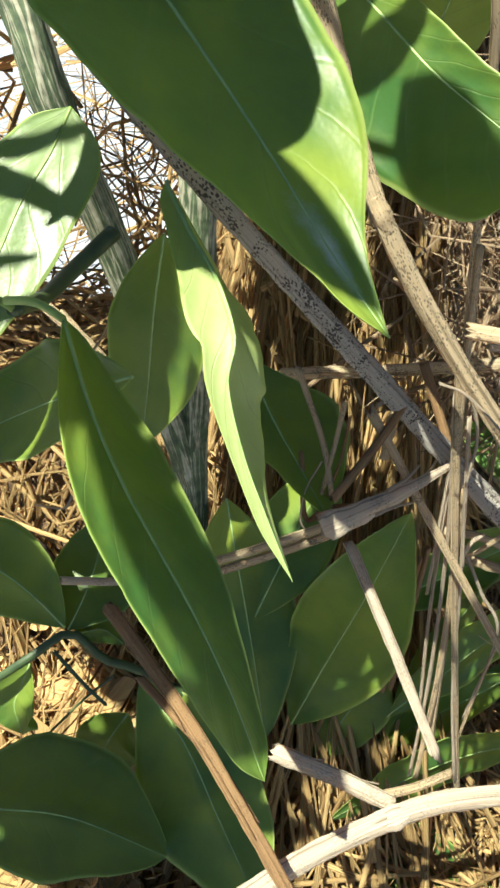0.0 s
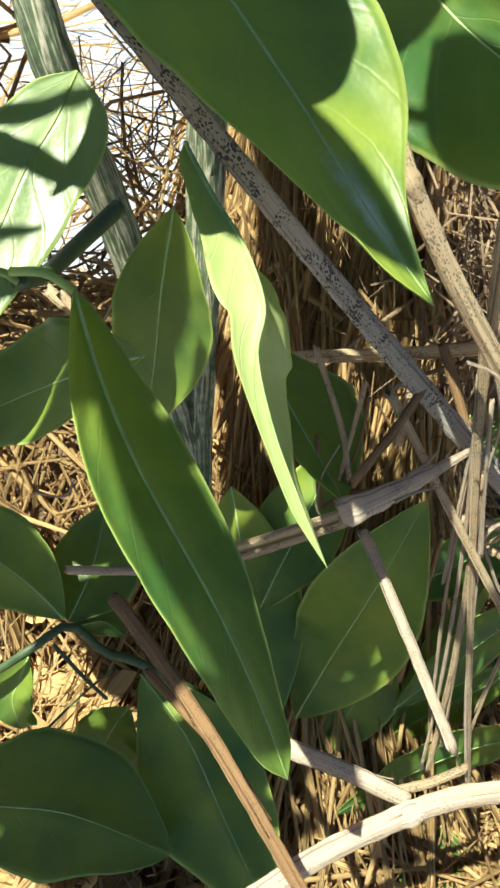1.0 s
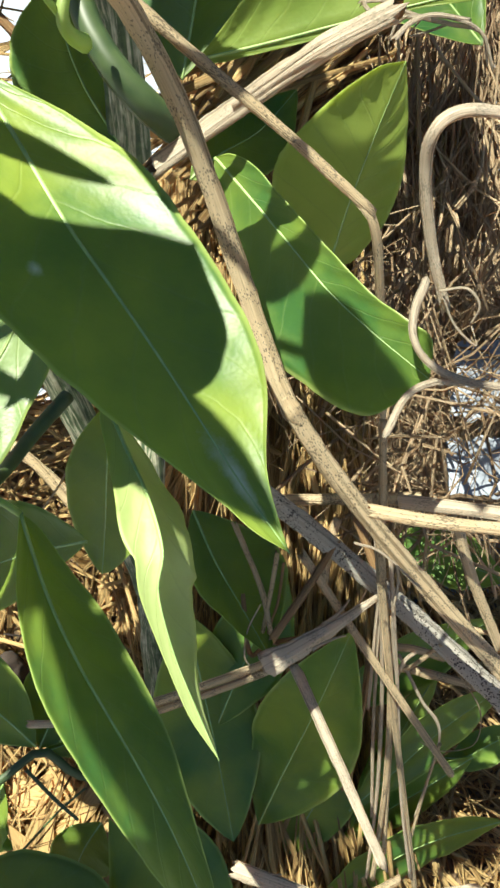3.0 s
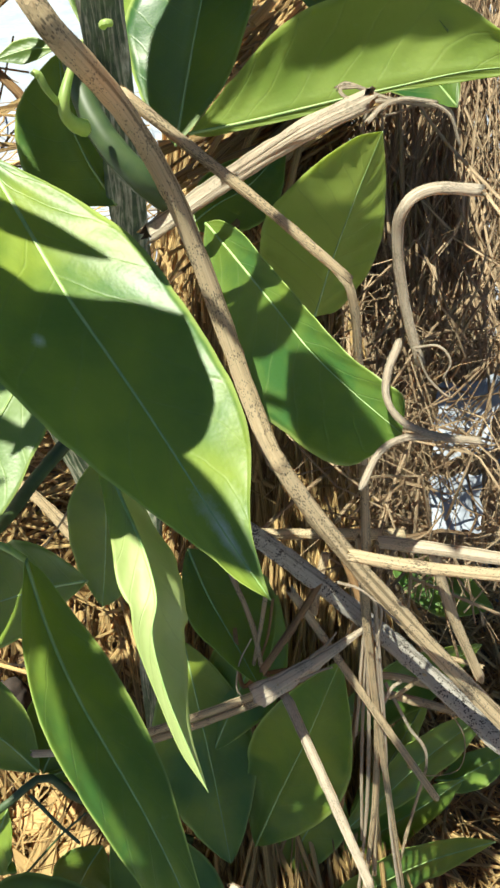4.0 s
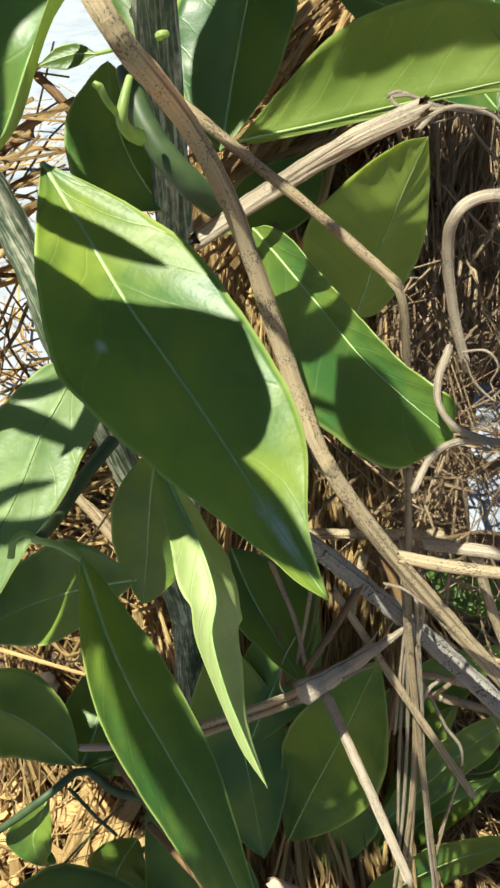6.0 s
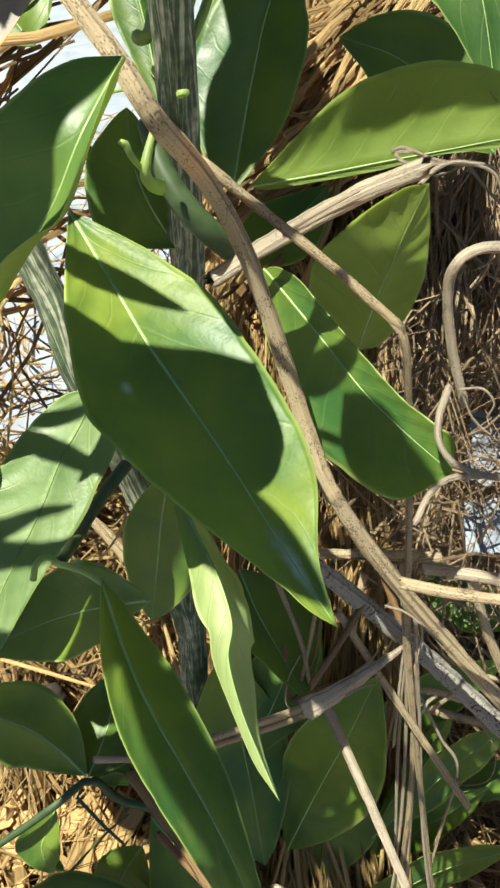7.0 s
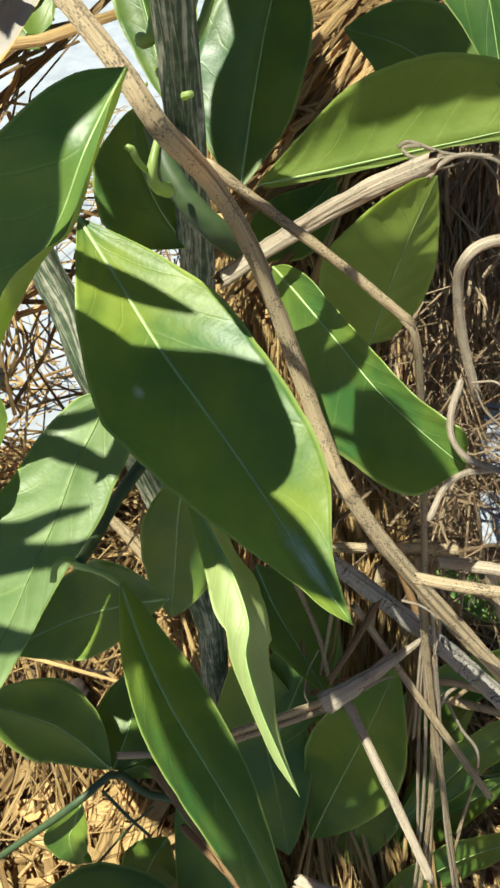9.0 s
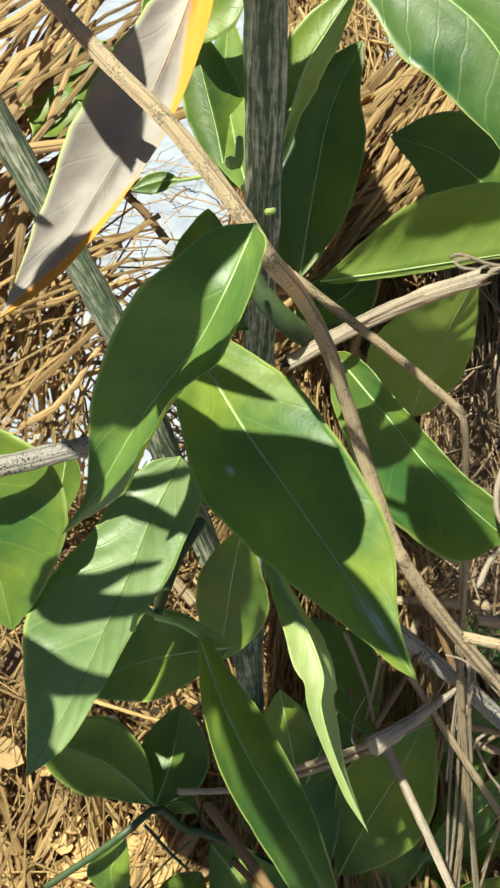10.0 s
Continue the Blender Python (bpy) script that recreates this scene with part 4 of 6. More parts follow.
leaf(plant, [(-0.0355, 0.0914, 0.0695), (-0.0413, 0.0853, 0.0646), (-0.0455, 0.0798, 0.0576), (-0.0476, 0.0739, 0.0517)],
     d((-0.0413, 0.0853, 0.0646), (-0.0520, 0.0891, 0.0675)), d((-0.0413, 0.0853, 0.0646), (-0.0306, 0.0800, 0.0605)),
     peak=0.5, point=0.7, seed=21, label="small low leaf")
leaf(plant, [(0.0331, 0.0841, 0.0448), (0.0398, 0.0922, 0.0601), (0.0463, 0.0985, 0.0734), (0.0515, 0.1060, 0.0881)],
     d((0.0420, 0.0948, 0.0655), (0.0311, 0.1006, 0.0681)), d((0.0420, 0.0948, 0.0655), (0.0549, 0.0902, 0.0656)),
     peak=0.5, point=0.8, seed=28, label="dark low leaf in shade")
leaf(plant, [(0.0541, 0.0904, 0.0727), (0.0720, 0.1006, 0.0834), (0.0899, 0.1109, 0.0940), (0.1122, 0.1209, 0.1046)],
     (-0.0035, 0.004, 0.014), (0.0035, -0.004, -0.014),
     peak=0.5, point=0.8, seed=29, label="broad dark leaf low in the shade")
leaf(plant, [(0.0921, 0.1322, 0.0960), (0.0790, 0.1175, 0.0818), (0.0674, 0.1038, 0.0695), (0.0559, 0.0886, 0.0549)],
     (-0.0035, 0.004, 0.014), (0.0035, -0.004, -0.014),
     peak=0.5, point=0.8, seed=43, label="dark leaf behind the thin straws")
leaf(plant, [(0.0295, 0.0836, 0.0406), (0.0383, 0.0949, 0.0534), (0.0444, 0.1051, 0.0654), (0.0496, 0.1155, 0.0762)],
     d((0.0412, 0.0994, 0.0583), (0.0322, 0.1049, 0.0601)), d((0.0412, 0.0994, 0.0583), (0.0508, 0.0941, 0.0593)),
     peak=0.5, point=0.8, seed=44, label="dark low leaf in shade")
leaf(plant, [(0.1043, 0.1078, 0.0703), (0.0888, 0.1013, 0.0626), (0.0728, 0.0952, 0.0564), (0.0528, 0.0869, 0.0471)],
     (-0.0035, 0.004, 0.014), (0.0035, -0.004, -0.014),
     peak=0.5, point=0.8, seed=45, label="dark leaf behind the thin straws")
leaf(plant, [(0.0077, 0.1109, 0.1043), (0.0156, 0.1223, 0.1171), (0.0234, 0.1339, 0.1289), (0.0328, 0.1494, 0.1438)],
     d((0.0191, 0.1274, 0.1225), (0.0074, 0.1342, 0.1266)), d((0.0191, 0.1274, 0.1225), (0.0315, 0.1227, 0.1201)),
     peak=0.5, point=0.8, seed=46, label="dark leaf behind the broken straw")
leaf(plant, [(0.0459, 0.1167, 0.1054), (0.0636, 0.1215, 0.1078), (0.0819, 0.1291, 0.1116), (0.1086, 0.1382, 0.1215)],
     (-0.0035, 0.004, 0.014), (0.0035, -0.004, -0.014),
     peak=0.5, point=0.8, seed=30, label="dark leaf in shade under the straws")
leaf(plant, [(0.0741, 0.1604, 0.1451), (0.0863, 0.1547, 0.1427), (0.0980, 0.1481, 0.1407), (0.1095, 0.1424, 0.1396)],
     d((0.0903, 0.1525, 0.1420), (0.0958, 0.1606, 0.1459)), d((0.0903, 0.1525, 0.1420), (0.0848, 0.1446, 0.1383)),
     peak=0.5, point=0.8, seed=22, label="small bright leaf between straws")
leaf(plant, [(0.0958, 0.1115, 0.0597), (0.1038, 0.1109, 0.0608), (0.1145, 0.1133, 0.0691), (0.1263, 0.1170, 0.0731)],
     d((0.1077, 0.1114, 0.0656), (0.1074, 0.1180, 0.0693)), d((0.1077, 0.1114, 0.0656), (0.1094, 0.1051, 0.0609)),
     peak=0.5, point=0.8, seed=23, label="small bright leaf low among straws")
# unseen leaves added above the path, shaped and placed to shade those below
leaf(plant, [(-0.0679, 0.1219, 0.4050), (-0.0617, 0.1196, 0.4061), (-0.0566, 0.1147, 0.4073), (-0.0519, 0.1064, 0.4087), (-0.0501, 0.0979, 0.4100)],
     (0.8041, 0.5945, -0.0000), (-0.8041, -0.5945, 0.0000), lw=(0.0021, 0.0043, 0.0059, 0.0066, 0.0066, 0.0058, 0.0043, 0.0021), rw=(0.0020, 0.0041, 0.0056, 0.0063, 0.0063, 0.0056, 0.0042, 0.0021),
     camber=0.0, wave=0.03, seed=50, top=LEAF_SHADE_DARK, back=LEAF_SHADE_DARK, label="unseen leaf added to cast shade on the others")
leaf(plant, [(-0.0532, 0.0973, 0.4050), (-0.0423, 0.0905, 0.4066), (-0.0333, 0.0835, 0.4081), (-0.0262, 0.0764, 0.4093), (-0.0231, 0.0724, 0.4100)],
     (0.6383, 0.7698, -0.0000), (-0.6383, -0.7698, 0.0000), lw=(0.0023, 0.0055, 0.0072, 0.0079, 0.0072, 0.0051, 0.0028, 0.0011), rw=(0.0022, 0.0053, 0.0068, 0.0075, 0.0068, 0.0050, 0.0028, 0.0011),
     camber=0.0, wave=0.03, seed=51, top=LEAF_SHADE_DARK, back=LEAF_SHADE_DARK, label="unseen leaf added to cast shade on the others")
leaf(plant, [(-0.0656, 0.1380, 0.4020), (-0.0577, 0.1355, 0.4020), (-0.0487, 0.1328, 0.4020), (-0.0375, 0.1280, 0.4020)],
     (0.3331, 0.9429, -0.0000), (-0.3331, -0.9429, 0.0000), lw=(0.0014, 0.0031, 0.0037, 0.0034, 0.0029, 0.0020, 0.0011, 0.0006), rw=(0.0014, 0.0031, 0.0036, 0.0034, 0.0028, 0.0020, 0.0011, 0.0006),
     camber=0.0, wave=0.03, seed=52, top=LEAF_SHADE_DARK, back=LEAF_SHADE_DARK, label="unseen leaf added to cast shade on the others")
leaf(plant, [(-0.1013, 0.1421, 0.4020), (-0.0878, 0.1425, 0.4035), (-0.0738, 0.1443, 0.4050)],
     (-0.0803, 0.9968, 0.0000), (0.0803, -0.9968, -0.0000), lw=(0.0009, 0.0018, 0.0021, 0.0020, 0.0018, 0.0015, 0.0012, 0.0008), rw=(0.0009, 0.0018, 0.0021, 0.0020, 0.0018, 0.0015, 0.0012, 0.0008),
     camber=0.0, wave=0.03, seed=53, top=LEAF_SHADE_DARK, back=LEAF_SHADE_DARK, label="unseen leaf added to cast shade on the others")
leaf(plant, [(-0.1056, 0.1407, 0.4040), (-0.0956, 0.1359, 0.4027), (-0.0856, 0.1316, 0.4013), (-0.0754, 0.1280, 0.4000)],
     (0.3875, 0.9219, -0.0000), (-0.3875, -0.9219, 0.0000), lw=(0.0013, 0.0025, 0.0032, 0.0032, 0.0028, 0.0023, 0.0019, 0.0012), rw=(0.0013, 0.0025, 0.0031, 0.0031, 0.0028, 0.0023, 0.0019, 0.0012),
     camber=0.0, wave=0.03, seed=54, top=LEAF_SHADE_DARK, back=LEAF_SHADE_DARK, label="unseen leaf added to cast shade on the others")
leaf(plant, [(-0.1232, 0.1171, 0.4000), (-0.1101, 0.1170, 0.4015), (-0.1000, 0.1192, 0.4027), (-0.0886, 0.1215, 0.4040)],
     (-0.1279, 0.9918, 0.0000), (0.1279, -0.9918, -0.0000), lw=(0.0021, 0.0035, 0.0031, 0.0025, 0.0020, 0.0014, 0.0010, 0.0006), rw=(0.0021, 0.0035, 0.0031, 0.0025, 0.0020, 0.0014, 0.0010, 0.0006),
     camber=0.0, wave=0.03, seed=55, top=LEAF_SHADE_DARK, back=LEAF_SHADE_DARK, label="unseen leaf added to cast shade on the others")
leaf(plant, [(-0.1303, 0.1129, 0.4050), (-0.1157, 0.1113, 0.4060), (-0.1028, 0.1102, 0.4070), (-0.0886, 0.1129, 0.4080)],
     (0.0005, 1.0000, -0.0000), (-0.0005, -1.0000, 0.0000), lw=(0.0028, 0.0049, 0.0049, 0.0039, 0.0031, 0.0025, 0.0019, 0.0011), rw=(0.0028, 0.0049, 0.0048, 0.0038, 0.0030, 0.0024, 0.0019, 0.0011),
     camber=0.0, wave=0.03, seed=56, top=LEAF_SHADE_DARK, back=LEAF_SHADE_DARK, label="unseen leaf added to cast shade on the others")
leaf(plant, [(-0.1415, 0.1040, 0.4000), (-0.1295, 0.0971, 0.4018), (-0.1191, 0.0928, 0.4032), (-0.1049, 0.0915, 0.4050)],
     (0.3228, 0.9465, -0.0000), (-0.3228, -0.9465, 0.0000), lw=(0.0028, 0.0056, 0.0059, 0.0053, 0.0042, 0.0029, 0.0020, 0.0011), rw=(0.0028, 0.0055, 0.0058, 0.0052, 0.0041, 0.0029, 0.0020, 0.0011),
     camber=0.0, wave=0.03, seed=57, top=LEAF_SHADE_DARK, back=LEAF_SHADE_DARK, label="unseen leaf added to cast shade on the others")
leaf(plant, [(-0.1327, 0.0940, 0.4000), (-0.1313, 0.0859, 0.4018), (-0.1304, 0.0761, 0.4040)],
     (0.9922, 0.1243, -0.0000), (-0.9922, -0.1243, 0.0000), lw=(0.0024, 0.0049, 0.0062, 0.0065, 0.0058, 0.0045, 0.0029, 0.0013), rw=(0.0024, 0.0049, 0.0062, 0.0065, 0.0058, 0.0045, 0.0029, 0.0013),
     camber=0.0, wave=0.03, seed=58, top=LEAF_SHADE_DARK, back=LEAF_SHADE_DARK, label="unseen leaf added to cast shade on the others")
leaf(plant, [(-0.0083, 0.1510, 0.4020), (-0.0112, 0.1442, 0.4027), (-0.0181, 0.1407, 0.4034), (-0.0278, 0.1430, 0.4040)],
     (0.3829, -0.9238, 0.0000), (-0.3829, 0.9238, -0.0000), lw=(0.0013, 0.0018, 0.0024, 0.0027, 0.0027, 0.0023, 0.0017, 0.0012), rw=(0.0014, 0.0019, 0.0024, 0.0027, 0.0028, 0.0023, 0.0017, 0.0012),
     camber=0.0, wave=0.03, seed=59, top=LEAF_SHADE_DARK, back=LEAF_SHADE_DARK, label="unseen leaf added to cast shade on the others")
leaf(plant, [(-0.0031, 0.1382, 0.4040), (-0.0084, 0.1323, 0.4047), (-0.0186, 0.1341, 0.4052), (-0.0348, 0.1421, 0.4060)],
     (-0.1238, -0.9923, 0.0000), (0.1238, 0.9923, -0.0000), lw=(0.0011, 0.0025, 0.0037, 0.0042, 0.0037, 0.0030, 0.0025, 0.0016), rw=(0.0012, 0.0026, 0.0038, 0.0043, 0.0037, 0.0030, 0.0025, 0.0016),
     camber=0.0, wave=0.03, seed=60, top=LEAF_SHADE_DARK, back=LEAF_SHADE_DARK, label="unseen leaf added to cast shade on the others")
leaf(plant, [(-0.0118, 0.1268, 0.4050), (-0.0089, 0.1160, 0.4060), (-0.0048, 0.1071, 0.4069), (0.0029, 0.0978, 0.4080)],
     (0.8915, 0.4530, -0.0000), (-0.8915, -0.4530, 0.0000), lw=(0.0016, 0.0043, 0.0062, 0.0066, 0.0063, 0.0056, 0.0043, 0.0024), rw=(0.0017, 0.0045, 0.0066, 0.0070, 0.0067, 0.0058, 0.0045, 0.0025),
     camber=0.0, wave=0.03, seed=61, top=LEAF_SHADE_DARK, back=LEAF_SHADE_DARK, label="unseen leaf added to cast shade on the others")
leaf(plant, [(-0.0272, 0.1284, 0.4020), (-0.0176, 0.1212, 0.4030), (-0.0085, 0.1145, 0.4040)],
     (0.5957, 0.8032, -0.0000), (-0.5957, -0.8032, 0.0000), lw=(0.0006, 0.0010, 0.0011, 0.0011, 0.0010, 0.0008, 0.0007, 0.0005), rw=(0.0006, 0.0010, 0.0011, 0.0011, 0.0010, 0.0009, 0.0007, 0.0005),
     camber=0.0, wave=0.03, seed=62, top=LEAF_SHADE_DARK, back=LEAF_SHADE_DARK, label="unseen leaf added to cast shade on the others")
leaf(plant, [(-0.0341, 0.1153, 0.4300), (-0.0458, 0.1122, 0.4270), (-0.0568, 0.1078, 0.4242), (-0.0655, 0.1026, 0.4218), (-0.0719, 0.0984, 0.4200)],
     (0.4091, -0.9125, 0.0000), (-0.4091, 0.9125, -0.0000), lw=(0.0017, 0.0049, 0.0075, 0.0098, 0.0106, 0.0095, 0.0065, 0.0028), rw=(0.0018, 0.0050, 0.0080, 0.0106, 0.0117, 0.0104, 0.0069, 0.0029),
     camber=0.0, wave=0.03, seed=63, top=LEAF_SHADE_DARK, back=LEAF_SHADE_DARK, label="unseen leaf added to cast shade on the others")
leaf(plant, [(-0.0263, 0.1786, 0.4050), (-0.0068, 0.1773, 0.4071), (0.0077, 0.1758, 0.4087), (0.0176, 0.1753, 0.4100)],
     (0.0756, 0.9971, -0.0000), (-0.0756, -0.9971, 0.0000), lw=(0.0011, 0.0027, 0.0035, 0.0035, 0.0031, 0.0027, 0.0020, 0.0013), rw=(0.0011, 0.0028, 0.0036, 0.0036, 0.0032, 0.0027, 0.0020, 0.0013),
     camber=0.0, wave=0.03, seed=64, top=LEAF_SHADE_DARK, back=LEAF_SHADE_DARK, label="unseen leaf added to cast shade on the others")
leaf(plant, [(0.0038, 0.1724, 0.4030), (0.0200, 0.1698, 0.4055), (0.0333, 0.1665, 0.4076), (0.0470, 0.1625, 0.4100)],
     (0.2225, 0.9749, -0.0000), (-0.2225, -0.9749, 0.0000), lw=(0.0005, 0.0012, 0.0015, 0.0015, 0.0014, 0.0012, 0.0009, 0.0005), rw=(0.0005, 0.0013, 0.0015, 0.0015, 0.0014, 0.0012, 0.0009, 0.0005),
     camber=0.0, wave=0.03, seed=65, top=LEAF_SHADE_DARK, back=LEAF_SHADE_DARK, label="unseen leaf added to cast shade on the others")
leaf(plant, [(-0.0025, 0.1792, 0.4040), (-0.0023, 0.1772, 0.4058), (0.0029, 0.1747, 0.4080), (0.0104, 0.1722, 0.4100)],
     (-0.4755, -0.8797, 0.0000), (0.4755, 0.8797, -0.0000), lw=(0.0013, 0.0024, 0.0022, 0.0018, 0.0013, 0.0010, 0.0007, 0.0003), rw=(0.0012, 0.0023, 0.0022, 0.0018, 0.0014, 0.0010, 0.0007, 0.0003),
     camber=0.0, wave=0.03, seed=66, top=LEAF_SHADE_DARK, back=LEAF_SHADE_DARK, label="unseen leaf added to cast shade on the others")
leaf(plant, [(-0.0180, 0.1805, 0.4040), (-0.0019, 0.1781, 0.4070), (0.0133, 0.1756, 0.4100)],
     (-0.1551, -0.9879, 0.0000), (0.1551, 0.9879, -0.0000), lw=(0.0003, 0.0006, 0.0007, 0.0007, 0.0007, 0.0006, 0.0004, 0.0002), rw=(0.0003, 0.0006, 0.0007, 0.0008, 0.0008, 0.0006, 0.0004, 0.0002),
     camber=0.0, wave=0.03, seed=67, top=LEAF_SHADE_DARK, back=LEAF_SHADE_DARK, label="unseen leaf added to cast shade on the others")
leaf(plant, [(-0.0744, 0.0873, 0.4100), (-0.0695, 0.0729, 0.4079), (-0.0640, 0.0599, 0.4059), (-0.0586, 0.0477, 0.4040), (-0.0540, 0.0337, 0.4020)],
     (0.9342, 0.3567, -0.0000), (-0.9342, -0.3567, 0.0000), lw=(0.0012, 0.0035, 0.0051, 0.0060, 0.0058, 0.0047, 0.0033, 0.0016), rw=(0.0012, 0.0034, 0.0047, 0.0055, 0.0053, 0.0044, 0.0032, 0.0016),
     camber=0.0, wave=0.03, seed=68, top=LEAF_SHADE_DARK, back=LEAF_SHADE_DARK, label="unseen leaf added to cast shade on the others")
leaf(plant, [(-0.0197, 0.3122, 0.4400), (-0.0192, 0.2490, 0.4431), (-0.0258, 0.2036, 0.4460), (-0.0406, 0.1635, 0.4500)],
     (0.9902, -0.1395, 0.0000), (-0.9902, 0.1395, -0.0000), lw=(0.0039, 0.0096, 0.0134, 0.0140, 0.0121, 0.0084, 0.0054, 0.0027), rw=(0.0038, 0.0090, 0.0130, 0.0142, 0.0129, 0.0091, 0.0057, 0.0028),
     camber=0.0, wave=0.03, seed=72, top=LEAF_SHADE_DARK, back=LEAF_SHADE_DARK, label="unseen leaf added to cast shade on the others")
leaf(plant, [(-0.0627, 0.1531, 0.4300), (-0.0651, 0.1783, 0.4335), (-0.0664, 0.2058, 0.4367), (-0.0652, 0.2399, 0.4400)],
     (-0.9996, -0.0289, 0.0000), (0.9996, 0.0289, -0.0000), lw=(0.0027, 0.0069, 0.0095, 0.0104, 0.0097, 0.0075, 0.0051, 0.0021), rw=(0.0027, 0.0069, 0.0093, 0.0102, 0.0093, 0.0072, 0.0050, 0.0021),
     camber=0.0, wave=0.03, seed=73, top=LEAF_SHADE_DARK, back=LEAF_SHADE_DARK, label="unseen leaf added to cast shade on the others")
leaf(plant, [(-0.1926, 0.0495, 0.4200), (-0.1686, 0.0514, 0.4235), (-0.1468, 0.0450, 0.4267), (-0.1288, 0.0311, 0.4300)],
     (0.2781, 0.9606, -0.0000), (-0.2781, -0.9606, 0.0000), lw=(0.0043, 0.0133, 0.0193, 0.0221, 0.0200, 0.0143, 0.0083, 0.0041), rw=(0.0042, 0.0122, 0.0173, 0.0196, 0.0181, 0.0134, 0.0080, 0.0040),
     camber=0.0, wave=0.03, seed=74, top=LEAF_SHADE_DARK, back=LEAF_SHADE_DARK, label="unseen leaf added to cast shade on the others")
leaf(plant, [(-0.1561, 0.0943, 0.4200), (-0.1390, 0.0645, 0.4217), (-0.1208, 0.0437, 0.4233), (-0.0993, 0.0266, 0.4250)],
     (0.7655, 0.6434, -0.0000), (-0.7655, -0.6434, 0.0000), lw=(0.0039, 0.0095, 0.0122, 0.0128, 0.0116, 0.0094, 0.0067, 0.0033), rw=(0.0038, 0.0093, 0.0118, 0.0124, 0.0111, 0.0091, 0.0065, 0.0033),
     camber=0.0, wave=0.03, seed=75, top=LEAF_SHADE_DARK, back=LEAF_SHADE_DARK, label="unseen leaf added to cast shade on the others")
leaf(plant, [(-0.1386, 0.0810, 0.4150), (-0.1551, 0.0975, 0.4150), (-0.1728, 0.1152, 0.4150), (-0.1893, 0.1317, 0.4150)],
     (-0.0107, -0.0107, 0.0000), (0.0107, 0.0107, -0.0000), peak=0.5, point=0.8, camber=0.0, wave=0.04, seed=80, top=LEAF_SHADE_DARK, back=LEAF_SHADE_DARK, label="unseen leaf added to cast shade on the others")
leaf(plant, [(-0.1113, 0.0437, 0.4190), (-0.1002, 0.0706, 0.4190), (-0.0882, 0.0995, 0.4190), (-0.0770, 0.1264, 0.4190)],
     (-0.0170, 0.0070, 0.0000), (0.0170, -0.0070, -0.0000), peak=0.5, point=0.8, camber=0.0, wave=0.04, seed=81, top=LEAF_SHADE_DARK, back=LEAF_SHADE_DARK, label="unseen leaf added to cast shade on the others")
leaf(plant, [(-0.0065, 0.2165, 0.4230), (0.0141, 0.2371, 0.4230), (0.0362, 0.2592, 0.4230), (0.0568, 0.2798, 0.4230)],
     (-0.0130, 0.0130, 0.0000), (0.0130, -0.0130, -0.0000), peak=0.5, point=0.8, camber=0.0, wave=0.04, seed=82, top=LEAF_SHADE_DARK, back=LEAF_SHADE_DARK, label="unseen leaf added to cast shade on the others")
leaf(plant, [(-0.1938, 0.0299, 0.4270), (-0.1647, 0.0299, 0.4270), (-0.1334, 0.0299, 0.4270), (-0.1042, 0.0299, 0.4270)],
     (-0.0000, 0.0184, 0.0000), (0.0000, -0.0184, -0.0000), peak=0.5, point=0.8, camber=0.0, wave=0.04, seed=83, top=LEAF_SHADE_DARK, back=LEAF_SHADE_DARK, label="unseen leaf added to cast shade on the others")
leaf(plant, [(-0.0897, 0.1259, 0.4310), (-0.0846, 0.1310, 0.4310), (-0.0790, 0.1366, 0.4310), (-0.0739, 0.1417, 0.4310)],
     (-0.0034, 0.0034, 0.0000), (0.0034, -0.0034, -0.0000), peak=0.5, point=0.8, camber=0.0, wave=0.04, seed=84, top=LEAF_SHADE_DARK, back=LEAF_SHADE_DARK, label="unseen leaf added to cast shade on the others")
leaf(plant, [(-0.0370, 0.1913, 0.4150), (-0.0303, 0.2075, 0.4150), (-0.0231, 0.2249, 0.4150), (-0.0164, 0.2410, 0.4150)],
     (-0.0100, 0.0041, 0.0000), (0.0100, -0.0041, -0.0000), peak=0.5, point=0.8, camber=0.0, wave=0.04, seed=85, top=LEAF_SHADE_DARK, back=LEAF_SHADE_DARK, label="unseen leaf added to cast shade on the others")
leaf(plant, [(0.0087, 0.0937, 0.4190), (0.0087, 0.1010, 0.4190), (0.0087, 0.1088, 0.4190), (0.0087, 0.1161, 0.4190)],
     (-0.0049, 0.0000, 0.0000), (0.0049, -0.0000, -0.0000), peak=0.5, point=0.8, camber=0.0, wave=0.04, seed=86, top=LEAF_SHADE_DARK, back=LEAF_SHADE_DARK, label="unseen leaf added to cast shade on the others")
leaf(plant, [(-0.0747, 0.0714, 0.4230), (-0.0680, 0.0742, 0.4230), (-0.0608, 0.0772, 0.4230), (-0.0540, 0.0800, 0.4230)],
     (-0.0019, 0.0045, 0.0000), (0.0019, -0.0045, -0.0000), peak=0.5, point=0.8, camber=0.0, wave=0.04, seed=87, top=LEAF_SHADE_DARK, back=LEAF_SHADE_DARK, label="unseen leaf added to cast shade on the others")
leaf(plant, [(-0.0307, 0.0663, 0.4270), (-0.0199, 0.0707, 0.4270), (-0.0083, 0.0755, 0.4270), (0.0024, 0.0800, 0.4270)],
     (-0.0029, 0.0070, 0.0000), (0.0029, -0.0070, -0.0000), peak=0.5, point=0.8, camber=0.0, wave=0.04, seed=88, top=LEAF_SHADE_DARK, back=LEAF_SHADE_DARK, label="unseen leaf added to cast shade on the others")
